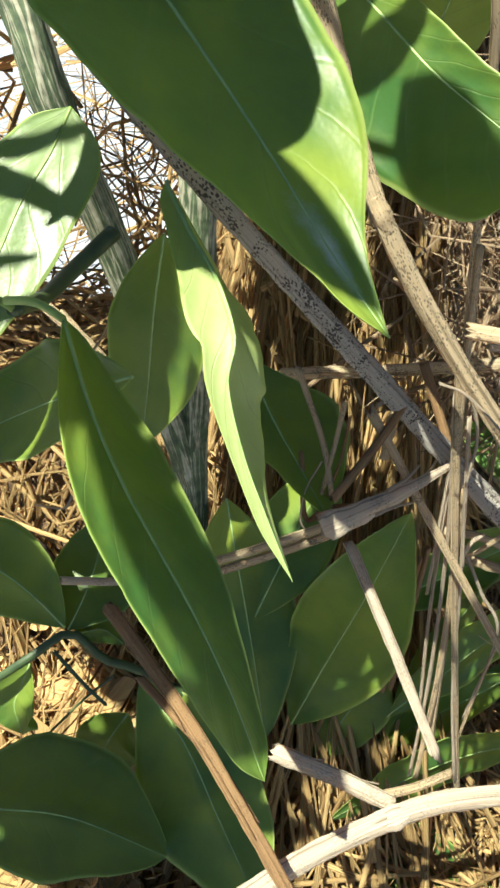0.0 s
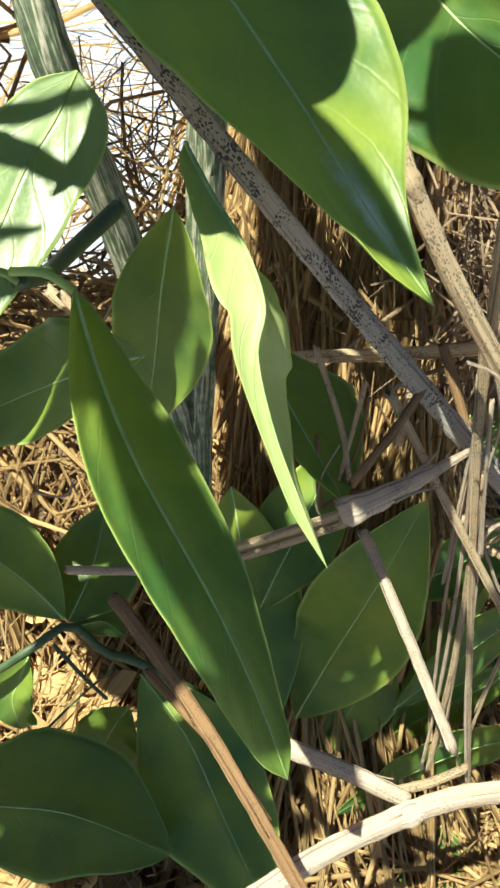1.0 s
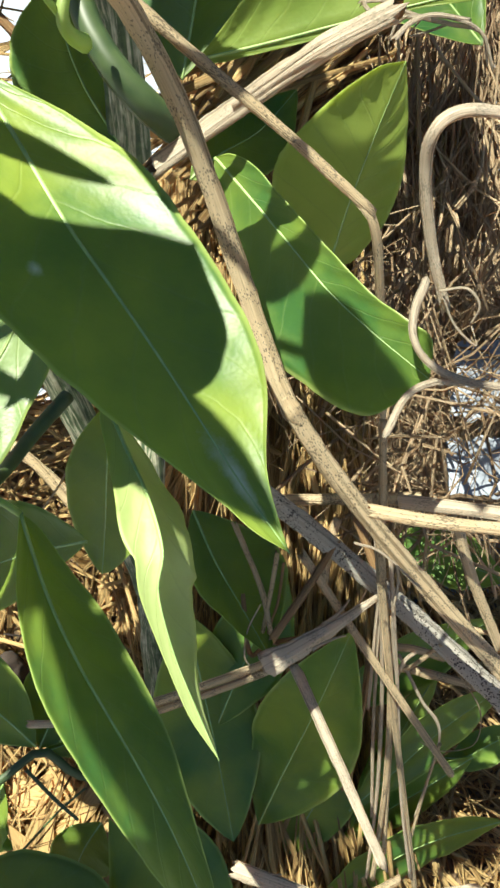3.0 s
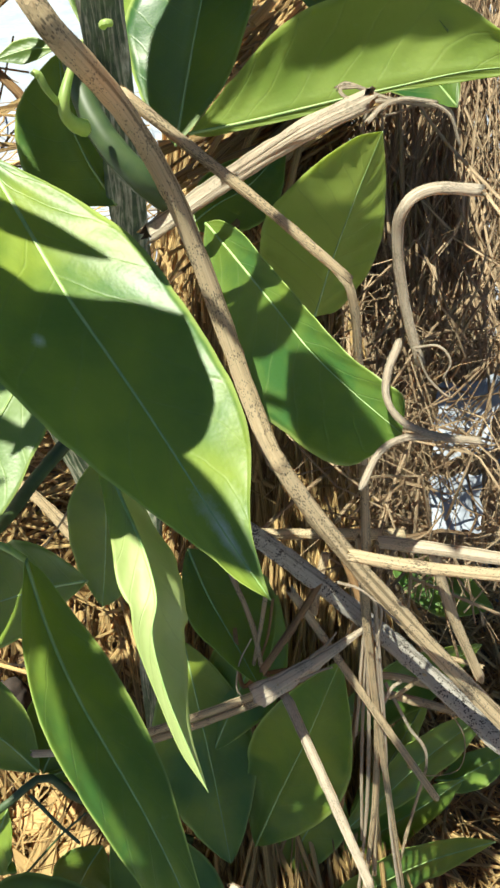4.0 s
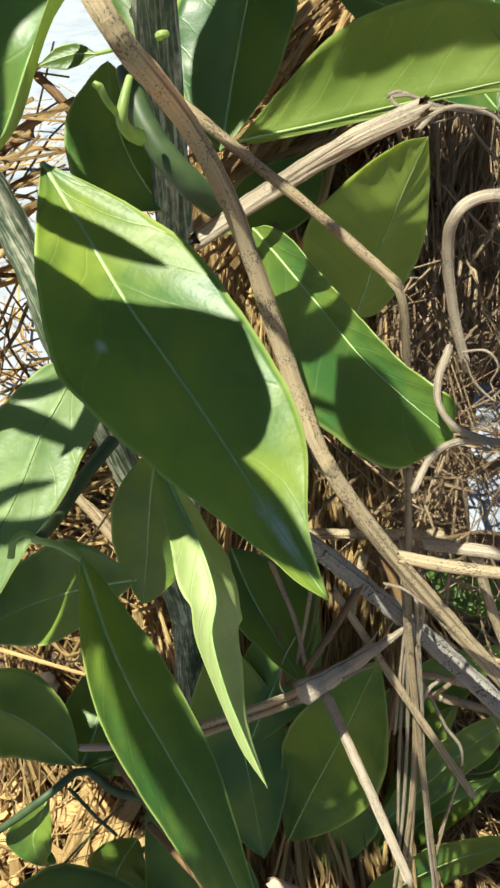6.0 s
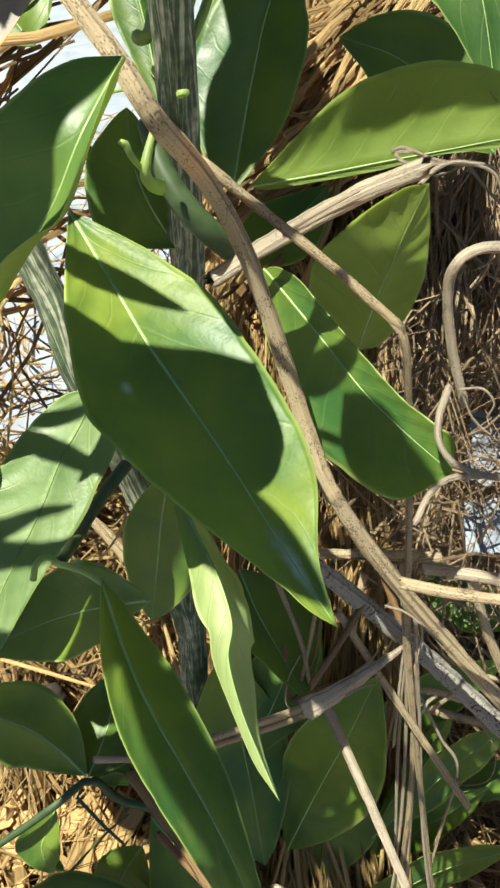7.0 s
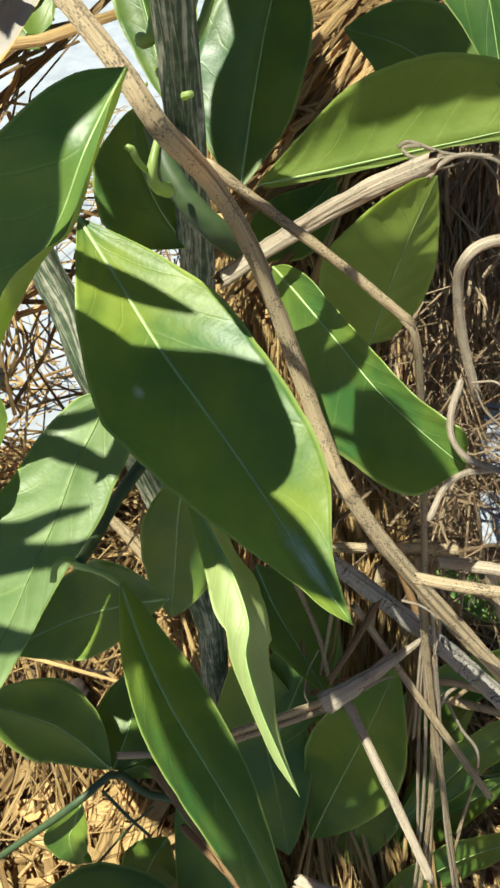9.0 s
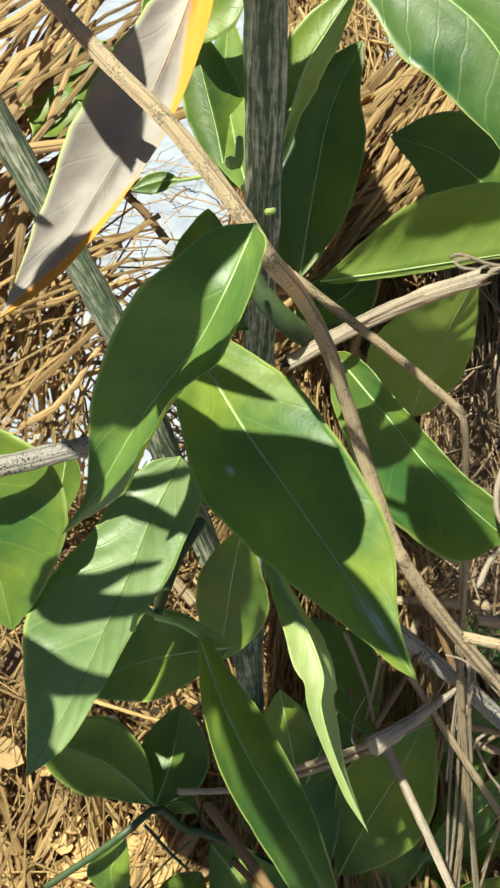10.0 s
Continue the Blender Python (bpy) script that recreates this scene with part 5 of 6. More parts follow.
leaf(plant, [(-0.1013, 0.1076, 0.4310), (-0.0838, 0.1076, 0.4310), (-0.0650, 0.1076, 0.4310), (-0.0476, 0.1076, 0.4310)],
     (-0.0000, 0.0108, 0.0000), (0.0000, -0.0108, -0.0000), peak=0.5, point=0.8, camber=0.0, wave=0.04, seed=89, top=LEAF_SHADE_DARK, back=LEAF_SHADE_DARK, label="unseen leaf added to cast shade on the others")
leaf(plant, [(-0.0750, 0.0369, 0.4150), (-0.0677, 0.0369, 0.4150), (-0.0599, 0.0369, 0.4150), (-0.0526, 0.0369, 0.4150)],
     (-0.0000, 0.0049, 0.0000), (0.0000, -0.0049, -0.0000), peak=0.5, point=0.8, camber=0.0, wave=0.04, seed=90, top=LEAF_SHADE_DARK, back=LEAF_SHADE_DARK, label="unseen leaf added to cast shade on the others")
leaf(plant, [(-0.1181, 0.0322, 0.4190), (-0.1181, 0.0497, 0.4190), (-0.1181, 0.0685, 0.4190), (-0.1181, 0.0860, 0.4190)],
     (-0.0108, 0.0000, 0.0000), (0.0108, -0.0000, -0.0000), peak=0.5, point=0.8, camber=0.0, wave=0.04, seed=91, top=LEAF_SHADE_DARK, back=LEAF_SHADE_DARK, label="unseen leaf added to cast shade on the others")
leaf(plant, [(-0.0632, 0.0510, 0.4230), (-0.0604, 0.0577, 0.4230), (-0.0574, 0.0649, 0.4230), (-0.0547, 0.0717, 0.4230)],
     (-0.0045, 0.0019, 0.0000), (0.0045, -0.0019, -0.0000), peak=0.5, point=0.8, camber=0.0, wave=0.04, seed=92, top=LEAF_SHADE_DARK, back=LEAF_SHADE_DARK, label="unseen leaf added to cast shade on the others")
leaf(plant, [(-0.0850, 0.0781, 0.4270), (-0.0783, 0.0809, 0.4270), (-0.0711, 0.0839, 0.4270), (-0.0643, 0.0867, 0.4270)],
     (-0.0019, 0.0045, 0.0000), (0.0019, -0.0045, -0.0000), peak=0.5, point=0.8, camber=0.0, wave=0.04, seed=93, top=LEAF_SHADE_DARK, back=LEAF_SHADE_DARK, label="unseen leaf added to cast shade on the others")
leaf(plant, [(-0.1140, 0.0448, 0.4310), (-0.1067, 0.0448, 0.4310), (-0.0989, 0.0448, 0.4310), (-0.0916, 0.0448, 0.4310)],
     (-0.0000, 0.0049, 0.0000), (0.0000, -0.0049, -0.0000), peak=0.5, point=0.8, camber=0.0, wave=0.04, seed=94, top=LEAF_SHADE_DARK, back=LEAF_SHADE_DARK, label="unseen leaf added to cast shade on the others")
# young shoots
under(tube("shoot", [(-0.0360, 0.1087, 0.2368), (-0.0387, 0.1092, 0.2386), (-0.0412, 0.1081, 0.2375), (-0.0424, 0.1061, 0.2341)], 0.0007, 0.0009, SHOOT, 16, 7, 1.0, 0.1, 7), plant, "pale green curled shoot")
under(tube("shoot", [(0.0075, 0.1933, 0.3411), (0.0039, 0.1865, 0.3343), (0.0009, 0.1814, 0.3292), (-0.0033, 0.1795, 0.3243), (-0.0090, 0.1817, 0.3207)], 0.0009, 0.0013, SHOOT, 18, 8, 1.0, 0.1, 8), plant, "pale green leaf stalk rising from the stem")
under(tube("shoot", [(-0.0088, 0.1617, 0.3151), (-0.0100, 0.1574, 0.3122), (-0.0106, 0.1559, 0.3093), (-0.0099, 0.1571, 0.3063), (-0.0082, 0.1603, 0.3039)], 0.0007, 0.0017, SHOOT, 16, 8, 1.0, 0.1, 9), plant, "hooked yellow-green young shoot")
under(tube("shoot", [(-0.0146, 0.1541, 0.3159), (-0.0138, 0.1545, 0.3163), (-0.0128, 0.1545, 0.3135), (-0.0109, 0.1571, 0.3090)], 0.0008, 0.0006, SHOOT, 14, 7, 1.0, 0.1, 11), plant, "thin young shoot with a curled tip")
under(tube("bud", [(-0.0032, 0.1716, 0.3193), (-0.0024, 0.1706, 0.3199), (-0.0016, 0.1718, 0.3196)], 0.0009, 0.0007, SHOOT, 6, 8, 1.0, 0.1, 12), plant, "small pale green bud on the stem")
under(tube("bud", [(-0.0122, 0.1831, 0.3276), (-0.0109, 0.1814, 0.3274), (-0.0099, 0.1848, 0.3279), (-0.0096, 0.1913, 0.3301)], 0.0016, 0.0010, SHOOT, 8, 8, 1.0, 0.2, 13), plant, "small pale green bud on the stem")
under(tube("branch", [(-0.0115, 0.1779, 0.3113), (-0.0084, 0.1700, 0.3036), (-0.0038, 0.1650, 0.2975), (0.0018, 0.1631, 0.2915), (0.0069, 0.1655, 0.2856)], 0.0026, 0.0033, TWIG, 22, 10, 1.0, 0.12, 14), plant, "smooth dark green young branch crossing the stem")
under(tube("branch", [(-0.0262, 0.1527, 0.2229), (-0.0327, 0.1389, 0.2231), (-0.0355, 0.1226, 0.2281), (-0.0360, 0.1087, 0.2368)], 0.0020, 0.0014, TWIG, 18, 9, 1.0, 0.1, 10), plant, "green side shoot below the bright leaf")

# ---------------------------------------------------------------- the dead leaf
dead = new("dead_leaf")
tagged(dead, "curled dead leaf, grey-tan with orange margins", "leaf")
dead.location = (-0.0130, 0.1203, 0.3799)
bpy.context.view_layer.update()
leaf(dead, [(-0.0170, 0.1944, 0.3672), (-0.0244, 0.1789, 0.3543), (-0.0328, 0.1648, 0.3425), (-0.0414, 0.1517, 0.3333), (-0.0479, 0.1427, 0.3270), (-0.0560, 0.1345, 0.3213), (-0.0606, 0.1299, 0.3182)],
     (-0.8736, 0.4750, -0.1059), (0.9676, 0.2237, -0.1173), lw=(0.0033, 0.0076, 0.0101, 0.0111, 0.0097, 0.0070, 0.0035, 0.0015), rw=(0.0042, 0.0055, 0.0065, 0.0067, 0.0060, 0.0045, 0.0031, 0.0015),
     camber=0.10, wave=0.12, roll=0.55, seed=31, quilt=0.0004, rows=48, cols=10, top=OLD_TOP, back=OLD_EDGE, rib_mat=OLD_TOP, rib=0.00012)


# ---------------------------------------------------------------- loose straws
def straw(points, width, mat, label, steps=20, flat=0.45, taper=0.9, swell=(), seed=0, sides=16, rough=0.28, strands=2):
    """A stalk: flattened, grooved along its length, uneven in width, with ragged ends and strands that have come loose."""
    rnd = random.Random(seed)
    line = spline(points, steps * 2)
    n = len(line) - 1
    total = sum((q - p).length for p, q in zip(line, line[1:]))
    radii = [width / 2 * (1 + (taper - 1) * i / n) * (1 + 0.06 * noise.noise(line[i] * 90 + Vector((seed, 0, 0))) + 0.03 * noise.noise(line[i] * 400)) for i in range(n + 1)]
    v, f, uv = tube_data(line, radii, sides, flat, rough, seed)
    m = sides + 1
    for k in range(sides):
        for row, way in ((0, line[0] - line[1]), (n, line[n] - line[n - 1])):
            v[row * m + k] = v[row * m + k] + way.normalized() * (rnd.uniform(-0.3, 0.9) * min(width, 0.06 * total))
    for row in (0, n):
        v[row * m + sides] = v[row * m].copy()
    ob = new("straw_stalk", mesh_of("straw_stalk", v, f, uv, [mat]))
    fine = spline(points, 200)
    for at, factor, length in swell:
        near = min(range(201), key=lambda j: (fine[j] - V(at)).length)
        span = max(2, round(200 * length / total))
        ring = spline([fine[max(0, near - span)], fine[near], fine[min(200, near + span)]], 16)
        rr = [width / 2 * (0.80 + (factor - 0.80) * math.exp(-((j - 8) / 4.5) ** 2) + 0.05 * noise.noise(Vector((j * 0.9, seed, 0)))) for j in range(17)]
        v, f, uv = tube_data(ring, rr, 14, max(flat, 0.55), 0.35, seed)
        under(new("joint", mesh_of("joint", v, f, uv, [mat])), ob, "swollen straw joint")
    for s in range(strands if width > 0.0030 else 0):
        i = rnd.randint(0, 120)
        k = min(200, i + rnd.randint(50, 120))
        side = Vector((rnd.gauss(0, 1), rnd.gauss(0, 1), rnd.gauss(0, 1))).normalized()
        piece = [fine[j] + side * (width * (0.40 + 0.35 * ((j - i) / (k - i)) ** 3)) for j in range(i, k + 1, 5)]
        v, f, uv = tube_data(piece, [width * 0.09 * (1 - 0.5 * j / len(piece)) for j in range(len(piece))], 5, 0.5, 0.2, seed + s)
        under(new("strand", mesh_of("strand", v, f, uv, [mat])), ob, "loose straw fibre")
    return tagged(ob, label, "straw", group="loose straw stalks")


straw([(-0.0665, 0.1951, 0.3797), (-0.0468, 0.1711, 0.3663), (-0.0339, 0.1569, 0.3573), (-0.0228, 0.1458, 0.3502), (-0.0102, 0.1322, 0.3390), (-0.0045, 0.1268, 0.3314), (0.0028, 0.1359, 0.3167), (0.0091, 0.1381, 0.3023), (0.0145, 0.1343, 0.2874), (0.0192, 0.1278, 0.2741), (0.0239, 0.1196, 0.2620), (0.0283, 0.1129, 0.2534), (0.0400, 0.1065, 0.2356), (0.0572, 0.0991, 0.2133), (0.0785, 0.0897, 0.1879), (0.1028, 0.0783, 0.1606)], 0.0038, STRAW,
      "long tan straw stalk with a swollen joint lying across the leaves", steps=60, seed=41, taper=1.15, swell=(((-0.0045, 0.1268, 0.3314), 1.12, 0.004), ((0.0283, 0.1129, 0.2534), 1.18, 0.003)))
straw([(-0.0186, 0.1185, 0.2789), (-0.0116, 0.1124, 0.2739), (-0.0053, 0.1102, 0.2669), (0.0028, 0.1108, 0.2559), (0.0146, 0.1130, 0.2392), (0.0295, 0.1141, 0.2195), (0.0472, 0.1119, 0.1985), (0.0670, 0.1051, 0.1782), (0.0920, 0.0882, 0.1589)], 0.0032, STRAW_GREY,
      "grey weathered straw stalk speckled with dark mould", steps=40, seed=42, taper=2.0)
straw([(0.0022, 0.1499, 0.3137), (0.0127, 0.1472, 0.3056), (0.0280, 0.1424, 0.2944), (0.0429, 0.1362, 0.2831)], 0.0026, STRAW,
      "thin straw blade passing behind the long stalk", seed=43, flat=0.35)
straw([(0.0414, 0.1371, 0.2839), (0.0442, 0.1347, 0.2803), (0.0465, 0.1320, 0.2679), (0.0505, 0.1252, 0.2332), (0.0526, 0.1194, 0.2135)], 0.0024, STRAW,
      "thin bent straw hanging down behind the leaf", seed=44, flat=0.35)
straw([(0.0018, 0.1611, 0.2795), (0.0195, 0.1600, 0.2920), (0.0349, 0.1553, 0.3036), (0.0468, 0.1516, 0.3108)], 0.0046, STRAW_PALE,
      "flat pale straw blade catching the sun", seed=45, flat=0.25)
straw([(0.0434, 0.1660, 0.3083), (0.0457, 0.1655, 0.3092), (0.0537, 0.1651, 0.3063), (0.0612, 0.1682, 0.3039), (0.0695, 0.1720, 0.3010), (0.0725, 0.1729, 0.2949)], 0.0009, STRAW_PALE, "thin curled dry tendril of straw", seed=46)
straw([(0.0491, 0.1623, 0.3034), (0.0506, 0.1636, 0.3061), (0.0552, 0.1658, 0.3056), (0.0529, 0.1647, 0.3030), (0.0573, 0.1671, 0.3028), (0.0616, 0.1691, 0.3035)], 0.0007, STRAW_PALE, "thin curled dry tendril of straw", seed=66)
straw([(0.0696, 0.1452, 0.2956), (0.0597, 0.1420, 0.2977), (0.0543, 0.1401, 0.2957), (0.0539, 0.1406, 0.2878), (0.0569, 0.1381, 0.2742), (0.0611, 0.1339, 0.2618)], 0.0026, STRAW_PALE,
      "pale bent straw with a frayed end", seed=47, steps=30, flat=0.4)
straw([(0.0527, 0.1242, 0.2744), (0.0495, 0.1175, 0.2733), (0.0484, 0.1116, 0.2717), (0.0511, 0.1084, 0.2686), (0.0583, 0.1082, 0.2644), (0.0681, 0.1098, 0.2607)], 0.0018, STRAW_PALE, "thin pale straw bent in a loop", seed=48, steps=24)
straw([(0.0583, 0.1082, 0.2644), (0.0518, 0.1068, 0.2657), (0.0466, 0.1038, 0.2654), (0.0427, 0.0987, 0.2616)], 0.0016, STRAW_PALE, "thin straw end curving down", seed=49)
straw([(-0.0075, 0.0874, 0.1802), (0.0096, 0.0890, 0.1879), (0.0267, 0.0910, 0.1960)], 0.0020, STRAW, "split tan straw, broken and bent", seed=50, flat=0.5)
straw([(-0.0074, 0.0866, 0.1767), (0.0095, 0.0878, 0.1853), (0.0267, 0.0900, 0.1936)], 0.0020, STRAW, "split tan straw, broken and bent", seed=64, flat=0.5)
# the paler straw colour replaces sun that the large leaf blocks here
straw([(0.0231, 0.0886, 0.1964), (0.0355, 0.0958, 0.1954), (0.0504, 0.1053, 0.1954)], 0.0058, STRAW_PALE, "broken straw sheath with a ragged end", seed=51, flat=0.3, taper=0.25, rough=0.5)
straw([(0.0314, 0.0981, 0.1722), (0.0407, 0.0782, 0.1614), (0.0503, 0.0578, 0.1486)], 0.0026, STRAW_PALE, "straight pale straw leaning down", seed=52)
straw([(0.0486, 0.1199, 0.2420), (0.0512, 0.1080, 0.2065), (0.0562, 0.0936, 0.1672), (0.0566, 0.0672, 0.1173)], 0.0018, STRAW, "thin upright straw blade, pale brown", seed=53)
straw([(0.0486, 0.1149, 0.2230), (0.0542, 0.0965, 0.1798), (0.0632, 0.0746, 0.1248), (0.0687, 0.0592, 0.0916)], 0.0020, STRAW, "thin upright straw blade, pale brown", seed=54)
straw([(0.0550, 0.1031, 0.1905), (0.0560, 0.0817, 0.1457), (0.0527, 0.0617, 0.1146)], 0.0017, STRAW, "thin upright straw blade, pale brown", seed=55)
straw([(0.0529, 0.1099, 0.1972), (0.0525, 0.0921, 0.1586), (0.0529, 0.0744, 0.1271)], 0.0011, STRAW_PALE, "thin upright straw blade, pale brown", seed=65)
straw([(0.0323, 0.1098, 0.2091), (0.0509, 0.0949, 0.1809), (0.0724, 0.0784, 0.1485)], 0.0022, STRAW, "thin straw slanting down to the ground", seed=56)
straw([(0.0165, 0.1119, 0.2191), (0.0220, 0.1023, 0.2070), (0.0239, 0.0949, 0.1998)], 0.0014, STRAW, "short thin straw standing by the leaf tip", seed=67)
straw([(0.0244, 0.0934, 0.2012), (0.0327, 0.1034, 0.2042), (0.0405, 0.1138, 0.2077)], 0.0020, STRAW_BROWN, "brown withered straw blade", seed=68)
straw([(0.0563, 0.1116, 0.1499), (0.0540, 0.1031, 0.1344), (0.0502, 0.0888, 0.1061)], 0.0018, STRAW_BROWN, "short amber straw lit from behind", seed=69)
straw([(0.0611, 0.1049, 0.1644), (0.0681, 0.0979, 0.1508), (0.0746, 0.0919, 0.1380), (0.0679, 0.0767, 0.1159)], 0.0010, STRAW_PALE, "thin bent straw with a sunlit knee", seed=70)
straw([(0.0759, 0.0985, 0.1656), (0.0822, 0.0918, 0.1564), (0.0812, 0.0862, 0.1466), (0.0716, 0.0853, 0.1454), (0.0664, 0.0873, 0.1473)], 0.0005, STRAW, "thread of straw curling round", seed=71)
straw([(-0.0329, 0.0828, 0.1833), (-0.0219, 0.0826, 0.1835), (-0.0056, 0.0825, 0.1839)], 0.0018, STRAW_PALE, "short straw stub lying level", seed=57)
straw([(-0.0257, 0.0841, 0.1658), (-0.0090, 0.0651, 0.1559), (0.0037, 0.0484, 0.1479), (0.0177, 0.0288, 0.1375)], 0.0032, STRAW_BROWN, "brown straw stalk slanting down", seed=58)
straw([(-0.0185, 0.0715, 0.1558), (-0.0092, 0.0633, 0.1519), (-0.0001, 0.0548, 0.1478), (0.0087, 0.0436, 0.1441)], 0.0022, STRAW_BROWN, "frayed brown straw strip", seed=72)
straw([(0.0171, 0.1511, 0.1783), (0.0418, 0.1420, 0.1890), (0.0638, 0.1303, 0.2029)], 0.0034, STRAW, "straw lying level behind the others", seed=59)
straw([(0.0522, 0.1093, 0.2289), (0.0630, 0.1042, 0.2325), (0.0765, 0.0984, 0.2357)], 0.0030, STRAW_PALE, "pale flat straw in the sun", seed=60, flat=0.35)
straw([(0.0420, 0.0948, 0.2451), (0.0543, 0.0909, 0.2459), (0.0715, 0.0865, 0.2477)], 0.0028, STRAW, "tan straw blade lying above the other straws", seed=73, flat=0.4)
straw([(0.0667, 0.1111, 0.2198), (0.0720, 0.1046, 0.2052), (0.0816, 0.0965, 0.1848)], 0.0030, STRAW, "tan straw blade slanting away", seed=74, flat=0.4)
straw([(0.0026, 0.0293, 0.1250), (0.0205, 0.0388, 0.1314), (0.0413, 0.0468, 0.1366), (0.0545, 0.0501, 0.1380), (0.0735, 0.0522, 0.1371)], 0.0064, STRAW_PALE,
      "thick pale straw stalk bowed over the low leaves", seed=61, steps=30, swell=(((0.0413, 0.0468, 0.1366), 1.05, 0.003),))
straw([(0.0136, 0.0600, 0.1405), (0.0287, 0.0546, 0.1389), (0.0410, 0.0498, 0.1364)], 0.0042, STRAW_PALE, "sunlit cut straw end", seed=62)
straw([(0.0393, 0.0516, 0.1365), (0.0474, 0.0534, 0.1367), (0.0557, 0.0563, 0.1377)], 0.0028, STRAW, "short bent straw by the fork", seed=63)
straw([(-0.0937, 0.1338, 0.2663), (-0.0763, 0.1370, 0.2666), (-0.0534, 0.1426, 0.2679)], 0.0060, STRAW_GREY, "thick grey straw end in the sun", seed=75)
straw([(-0.0539, 0.2672, 0.2816), (-0.0468, 0.2636, 0.2750), (-0.0397, 0.2593, 0.2663)], 0.0034, STRAW_BROWN, "brown stick lying on white sheet", seed=76)
straw([(-0.0721, 0.2561, 0.2631), (-0.0654, 0.2575, 0.2645), (-0.0582, 0.2592, 0.2662)], 0.0050, STRAW_BROWN, "brown stick lying on white sheet", seed=77)
straw([(-0.0547, 0.1749, 0.1807), (-0.0429, 0.1673, 0.1736), (-0.0321, 0.1582, 0.1650)], 0.0034, STRAW, "straw stalk in shade behind the shoots", seed=78)
straw([(0.0465, 0.1629, 0.3095), (0.0434, 0.1627, 0.3092), (0.0452, 0.1612, 0.3078), (0.0516, 0.1616, 0.3070), (0.0596, 0.1635, 0.3063), (0.0666, 0.1634, 0.3036), (0.0698, 0.1616, 0.2977)], 0.0008, STRAW_PALE, "thin curled dry tendril of straw", seed=80, steps=24)
straw([(0.0490, 0.1588, 0.3042), (0.0522, 0.1609, 0.3063), (0.0568, 0.1628, 0.3069), (0.0637, 0.1641, 0.3056)], 0.0010, STRAW_PALE, "thin curled dry tendril of straw", seed=81)
straw([(0.0593, 0.1338, 0.2658), (0.0636, 0.1314, 0.2678), (0.0661, 0.1290, 0.2655), (0.0651, 0.1282, 0.2618)], 0.0006, STRAW_PALE, "thread of straw curling round", seed=82)
straw([(0.0603, 0.1336, 0.2642), (0.0630, 0.1311, 0.2591), (0.0680, 0.1295, 0.2548), (0.0679, 0.1339, 0.2563)], 0.0006, STRAW_PALE, "thread of straw curling round", seed=83)
straw([(0.0492, 0.1108, 0.2134), (0.0529, 0.0970, 0.1789), (0.0537, 0.0788, 0.1399), (0.0513, 0.0622, 0.1123)], 0.0013, STRAW_PALE, "thin upright straw blade, pale brown", seed=90)
straw([(0.0531, 0.1090, 0.2076), (0.0575, 0.0939, 0.1703), (0.0611, 0.0773, 0.1330), (0.0654, 0.0631, 0.1052)], 0.0012, STRAW_PALE, "thin upright straw blade, pale brown", seed=91)
straw([(0.0695, 0.1019, 0.1758), (0.0623, 0.1002, 0.1669), (0.0586, 0.1024, 0.1661)], 0.0014, STRAW, "thin bent straw with a sunlit knee", seed=92)
straw([(0.0177, 0.1034, 0.2023), (0.0189, 0.0941, 0.1918), (0.0235, 0.0956, 0.1934), (0.0319, 0.0968, 0.1935)], 0.0012, STRAW_BROWN, "thin bent brown straw", seed=85)
straw([(0.0494, 0.0920, 0.0952), (0.0558, 0.1075, 0.1177), (0.0577, 0.1168, 0.1339)], 0.0022, STRAW_BROWN, "short amber straw lit from behind", seed=86)
straw([(0.0257, 0.1058, 0.2162), (0.0239, 0.1007, 0.2069), (0.0221, 0.0964, 0.1984)], 0.0012, STRAW, "thin straw standing by the leaf tip", seed=101)
straw([(0.0273, 0.1063, 0.2111), (0.0258, 0.1010, 0.2031), (0.0234, 0.0965, 0.1957), (0.0271, 0.0942, 0.1936)], 0.0008, STRAW_BROWN, "thin bent brown straw", seed=102)
straw([(0.0216, 0.0997, 0.2044), (0.0185, 0.0961, 0.1994), (0.0176, 0.0923, 0.1942), (0.0190, 0.0909, 0.1915)], 0.0004, STRAW_PALE, "hair-thin curved straw fibre", seed=103)
straw([(0.0551, 0.1073, 0.1666), (0.0649, 0.1067, 0.1649), (0.0747, 0.1063, 0.1592)], 0.0022, STRAW, "tan straw lying behind the upright blades", seed=104)
straw([(0.0645, 0.1055, 0.1553), (0.0778, 0.1025, 0.1527), (0.0938, 0.0984, 0.1492)], 0.0026, STRAW, "tan straw lying behind the upright blades", seed=105)
straw([(0.0580, 0.0968, 0.1704), (0.0601, 0.0991, 0.1742), (0.0629, 0.1004, 0.1755)], 0.0013, STRAW_PALE, "short sunlit straw scrap", seed=106)
straw([(0.0718, 0.1031, 0.1840), (0.0756, 0.1014, 0.1853), (0.0828, 0.0986, 0.1855)], 0.0014, STRAW, "thin straw slanting behind the stalks", seed=107)
straw([(0.0519, 0.1090, 0.2033), (0.0511, 0.1032, 0.1905), (0.0501, 0.0908, 0.1643)], 0.001, STRAW_PALE, "thin upright straw blade, pale brown", seed=108)
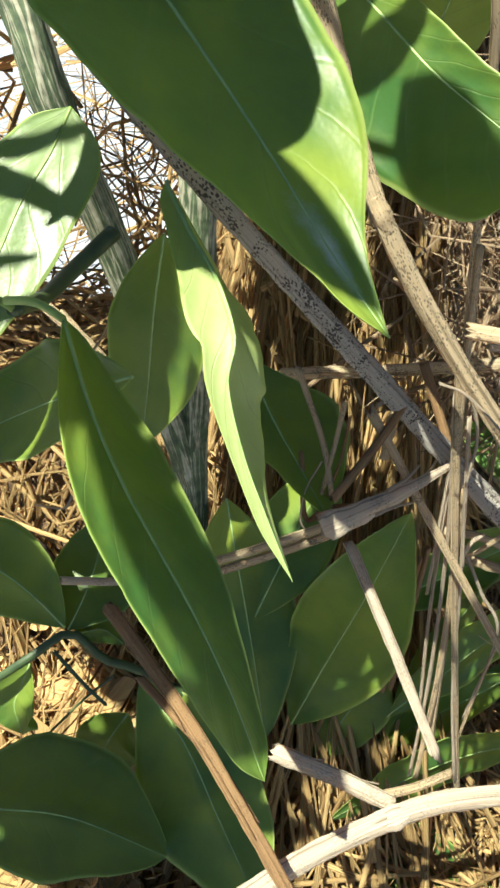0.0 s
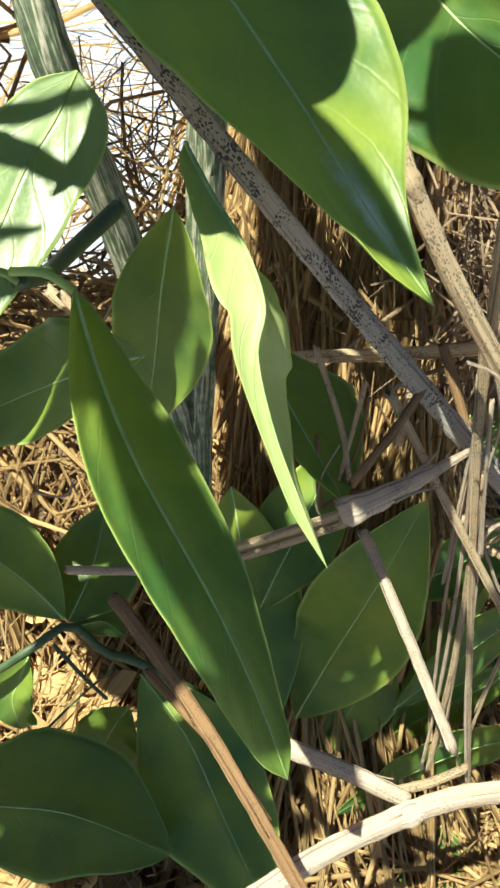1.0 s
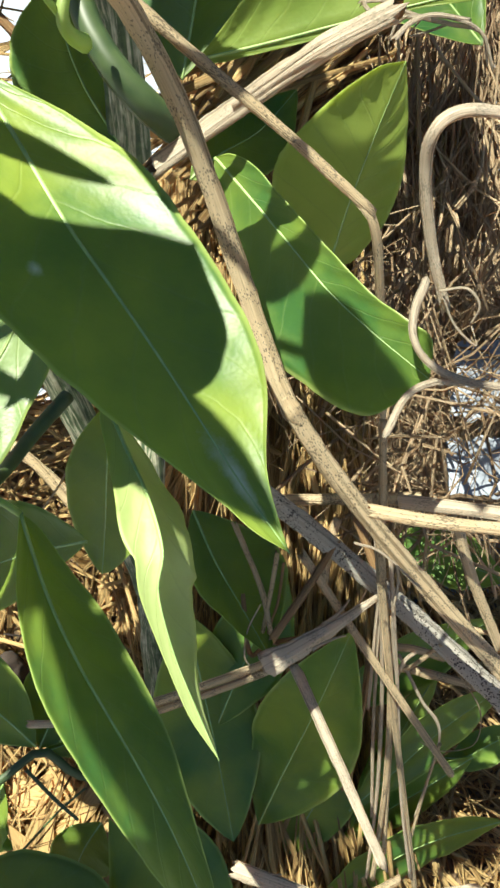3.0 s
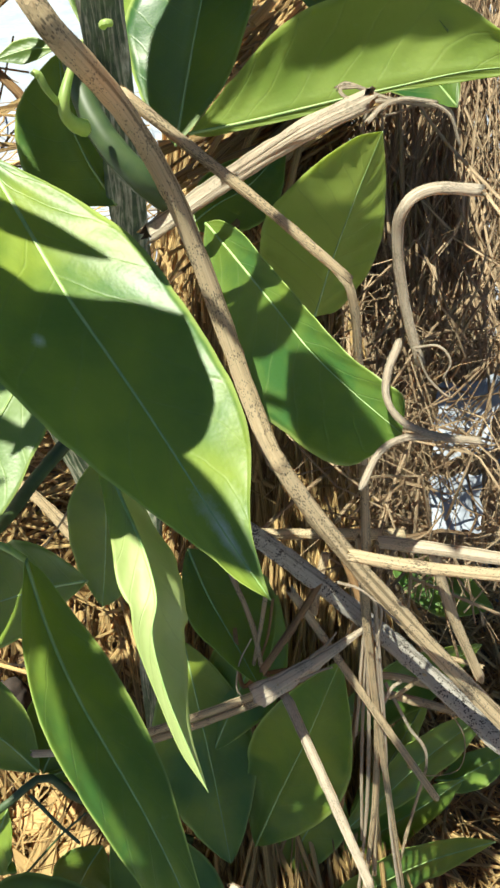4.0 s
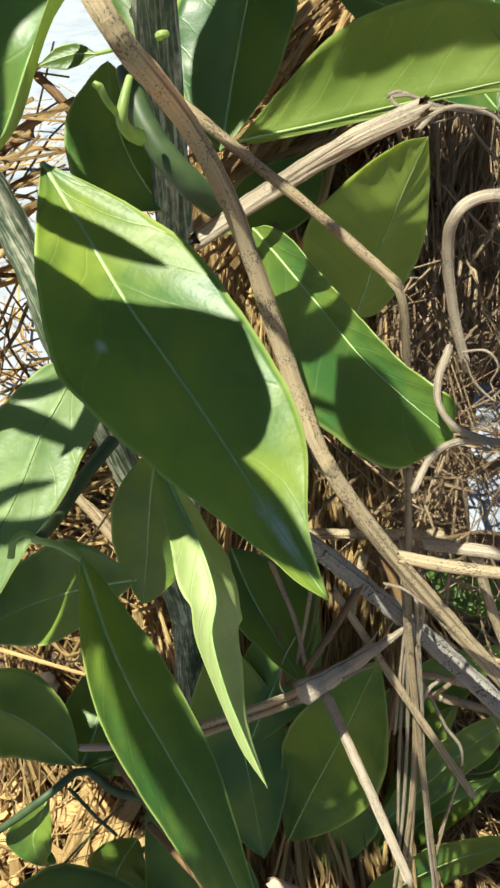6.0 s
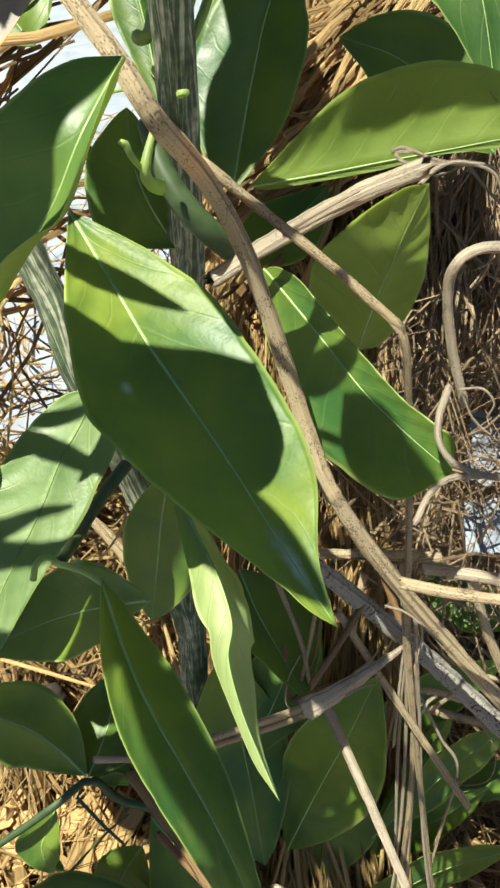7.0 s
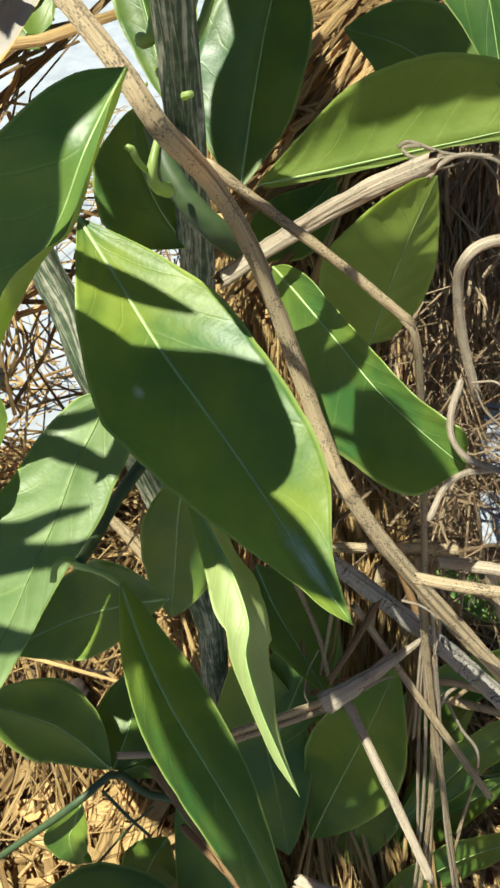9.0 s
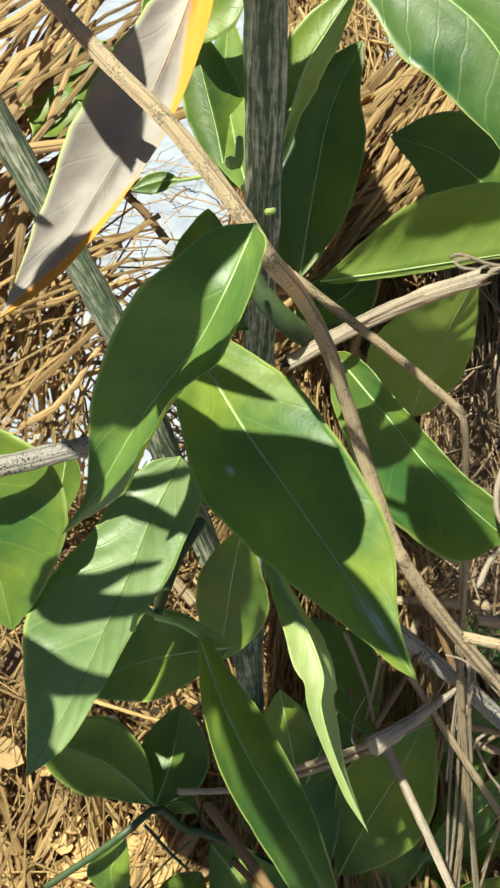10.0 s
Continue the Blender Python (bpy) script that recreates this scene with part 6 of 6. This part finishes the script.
straw([(0.0716, 0.0865, 0.1467), (0.0694, 0.0808, 0.1311), (0.0657, 0.0710, 0.1129)], 0.0012, STRAW, "thin straw slanting down to the ground", seed=109)
straw([(0.0513, 0.1085, 0.2168), (0.0544, 0.1047, 0.2062), (0.0538, 0.0996, 0.1941), (0.0561, 0.0915, 0.1763)], 0.0009, STRAW_PALE, "thin upright straw blade, pale brown", seed=110)
straw([(0.0465, 0.1265, 0.2063), (0.0498, 0.1195, 0.1995), (0.0525, 0.1136, 0.1938)], 0.0026, STRAW_BROWN, "brown straw blade behind the grey stalk", seed=111)
straw([(0.0448, 0.1327, 0.1913), (0.0420, 0.1260, 0.1847), (0.0407, 0.1205, 0.1792)], 0.0028, STRAW, "short straw standing behind the leaf tip", seed=112)
straw([(0.0357, 0.1200, 0.1996), (0.0387, 0.1208, 0.2004), (0.0417, 0.1195, 0.1993)], 0.001, STRAW_PALE, "short sunlit straw scrap", seed=113)
straw([(0.0411, 0.0993, 0.2285), (0.0466, 0.0982, 0.2262), (0.0550, 0.0937, 0.2192)], 0.0006, STRAW_PALE, "hair-thin curved straw fibre", seed=114)
straw([(-0.0483, 0.1662, 0.1864), (-0.0427, 0.1618, 0.1823), (-0.0333, 0.1532, 0.1740)], 0.0026, STRAW, "straw stalk in shade behind the shoots", seed=115)
straw([(-0.0284, 0.1535, 0.2025), (-0.0309, 0.1485, 0.1975), (-0.0345, 0.1462, 0.1924), (-0.0396, 0.1435, 0.1867)], 0.0007, STRAW_PALE, "hair-thin curved straw fibre", seed=116)
straw([(-0.0449, 0.1254, 0.1533), (-0.0473, 0.1230, 0.1509), (-0.0557, 0.1243, 0.1506)], 0.0008, STRAW_PALE, "thin dry twig end over dark earth", seed=117)
straw([(-0.0549, 0.0985, 0.1055), (-0.0461, 0.0913, 0.0987), (-0.0392, 0.0864, 0.0941)], 0.0012, TWIG, "thin dark twig over the litter", seed=119)
straw([(-0.0631, 0.0817, 0.0719), (-0.0489, 0.0918, 0.0822), (-0.0391, 0.0974, 0.0881)], 0.0009, TWIG, "thin dark twig over the litter", seed=120)
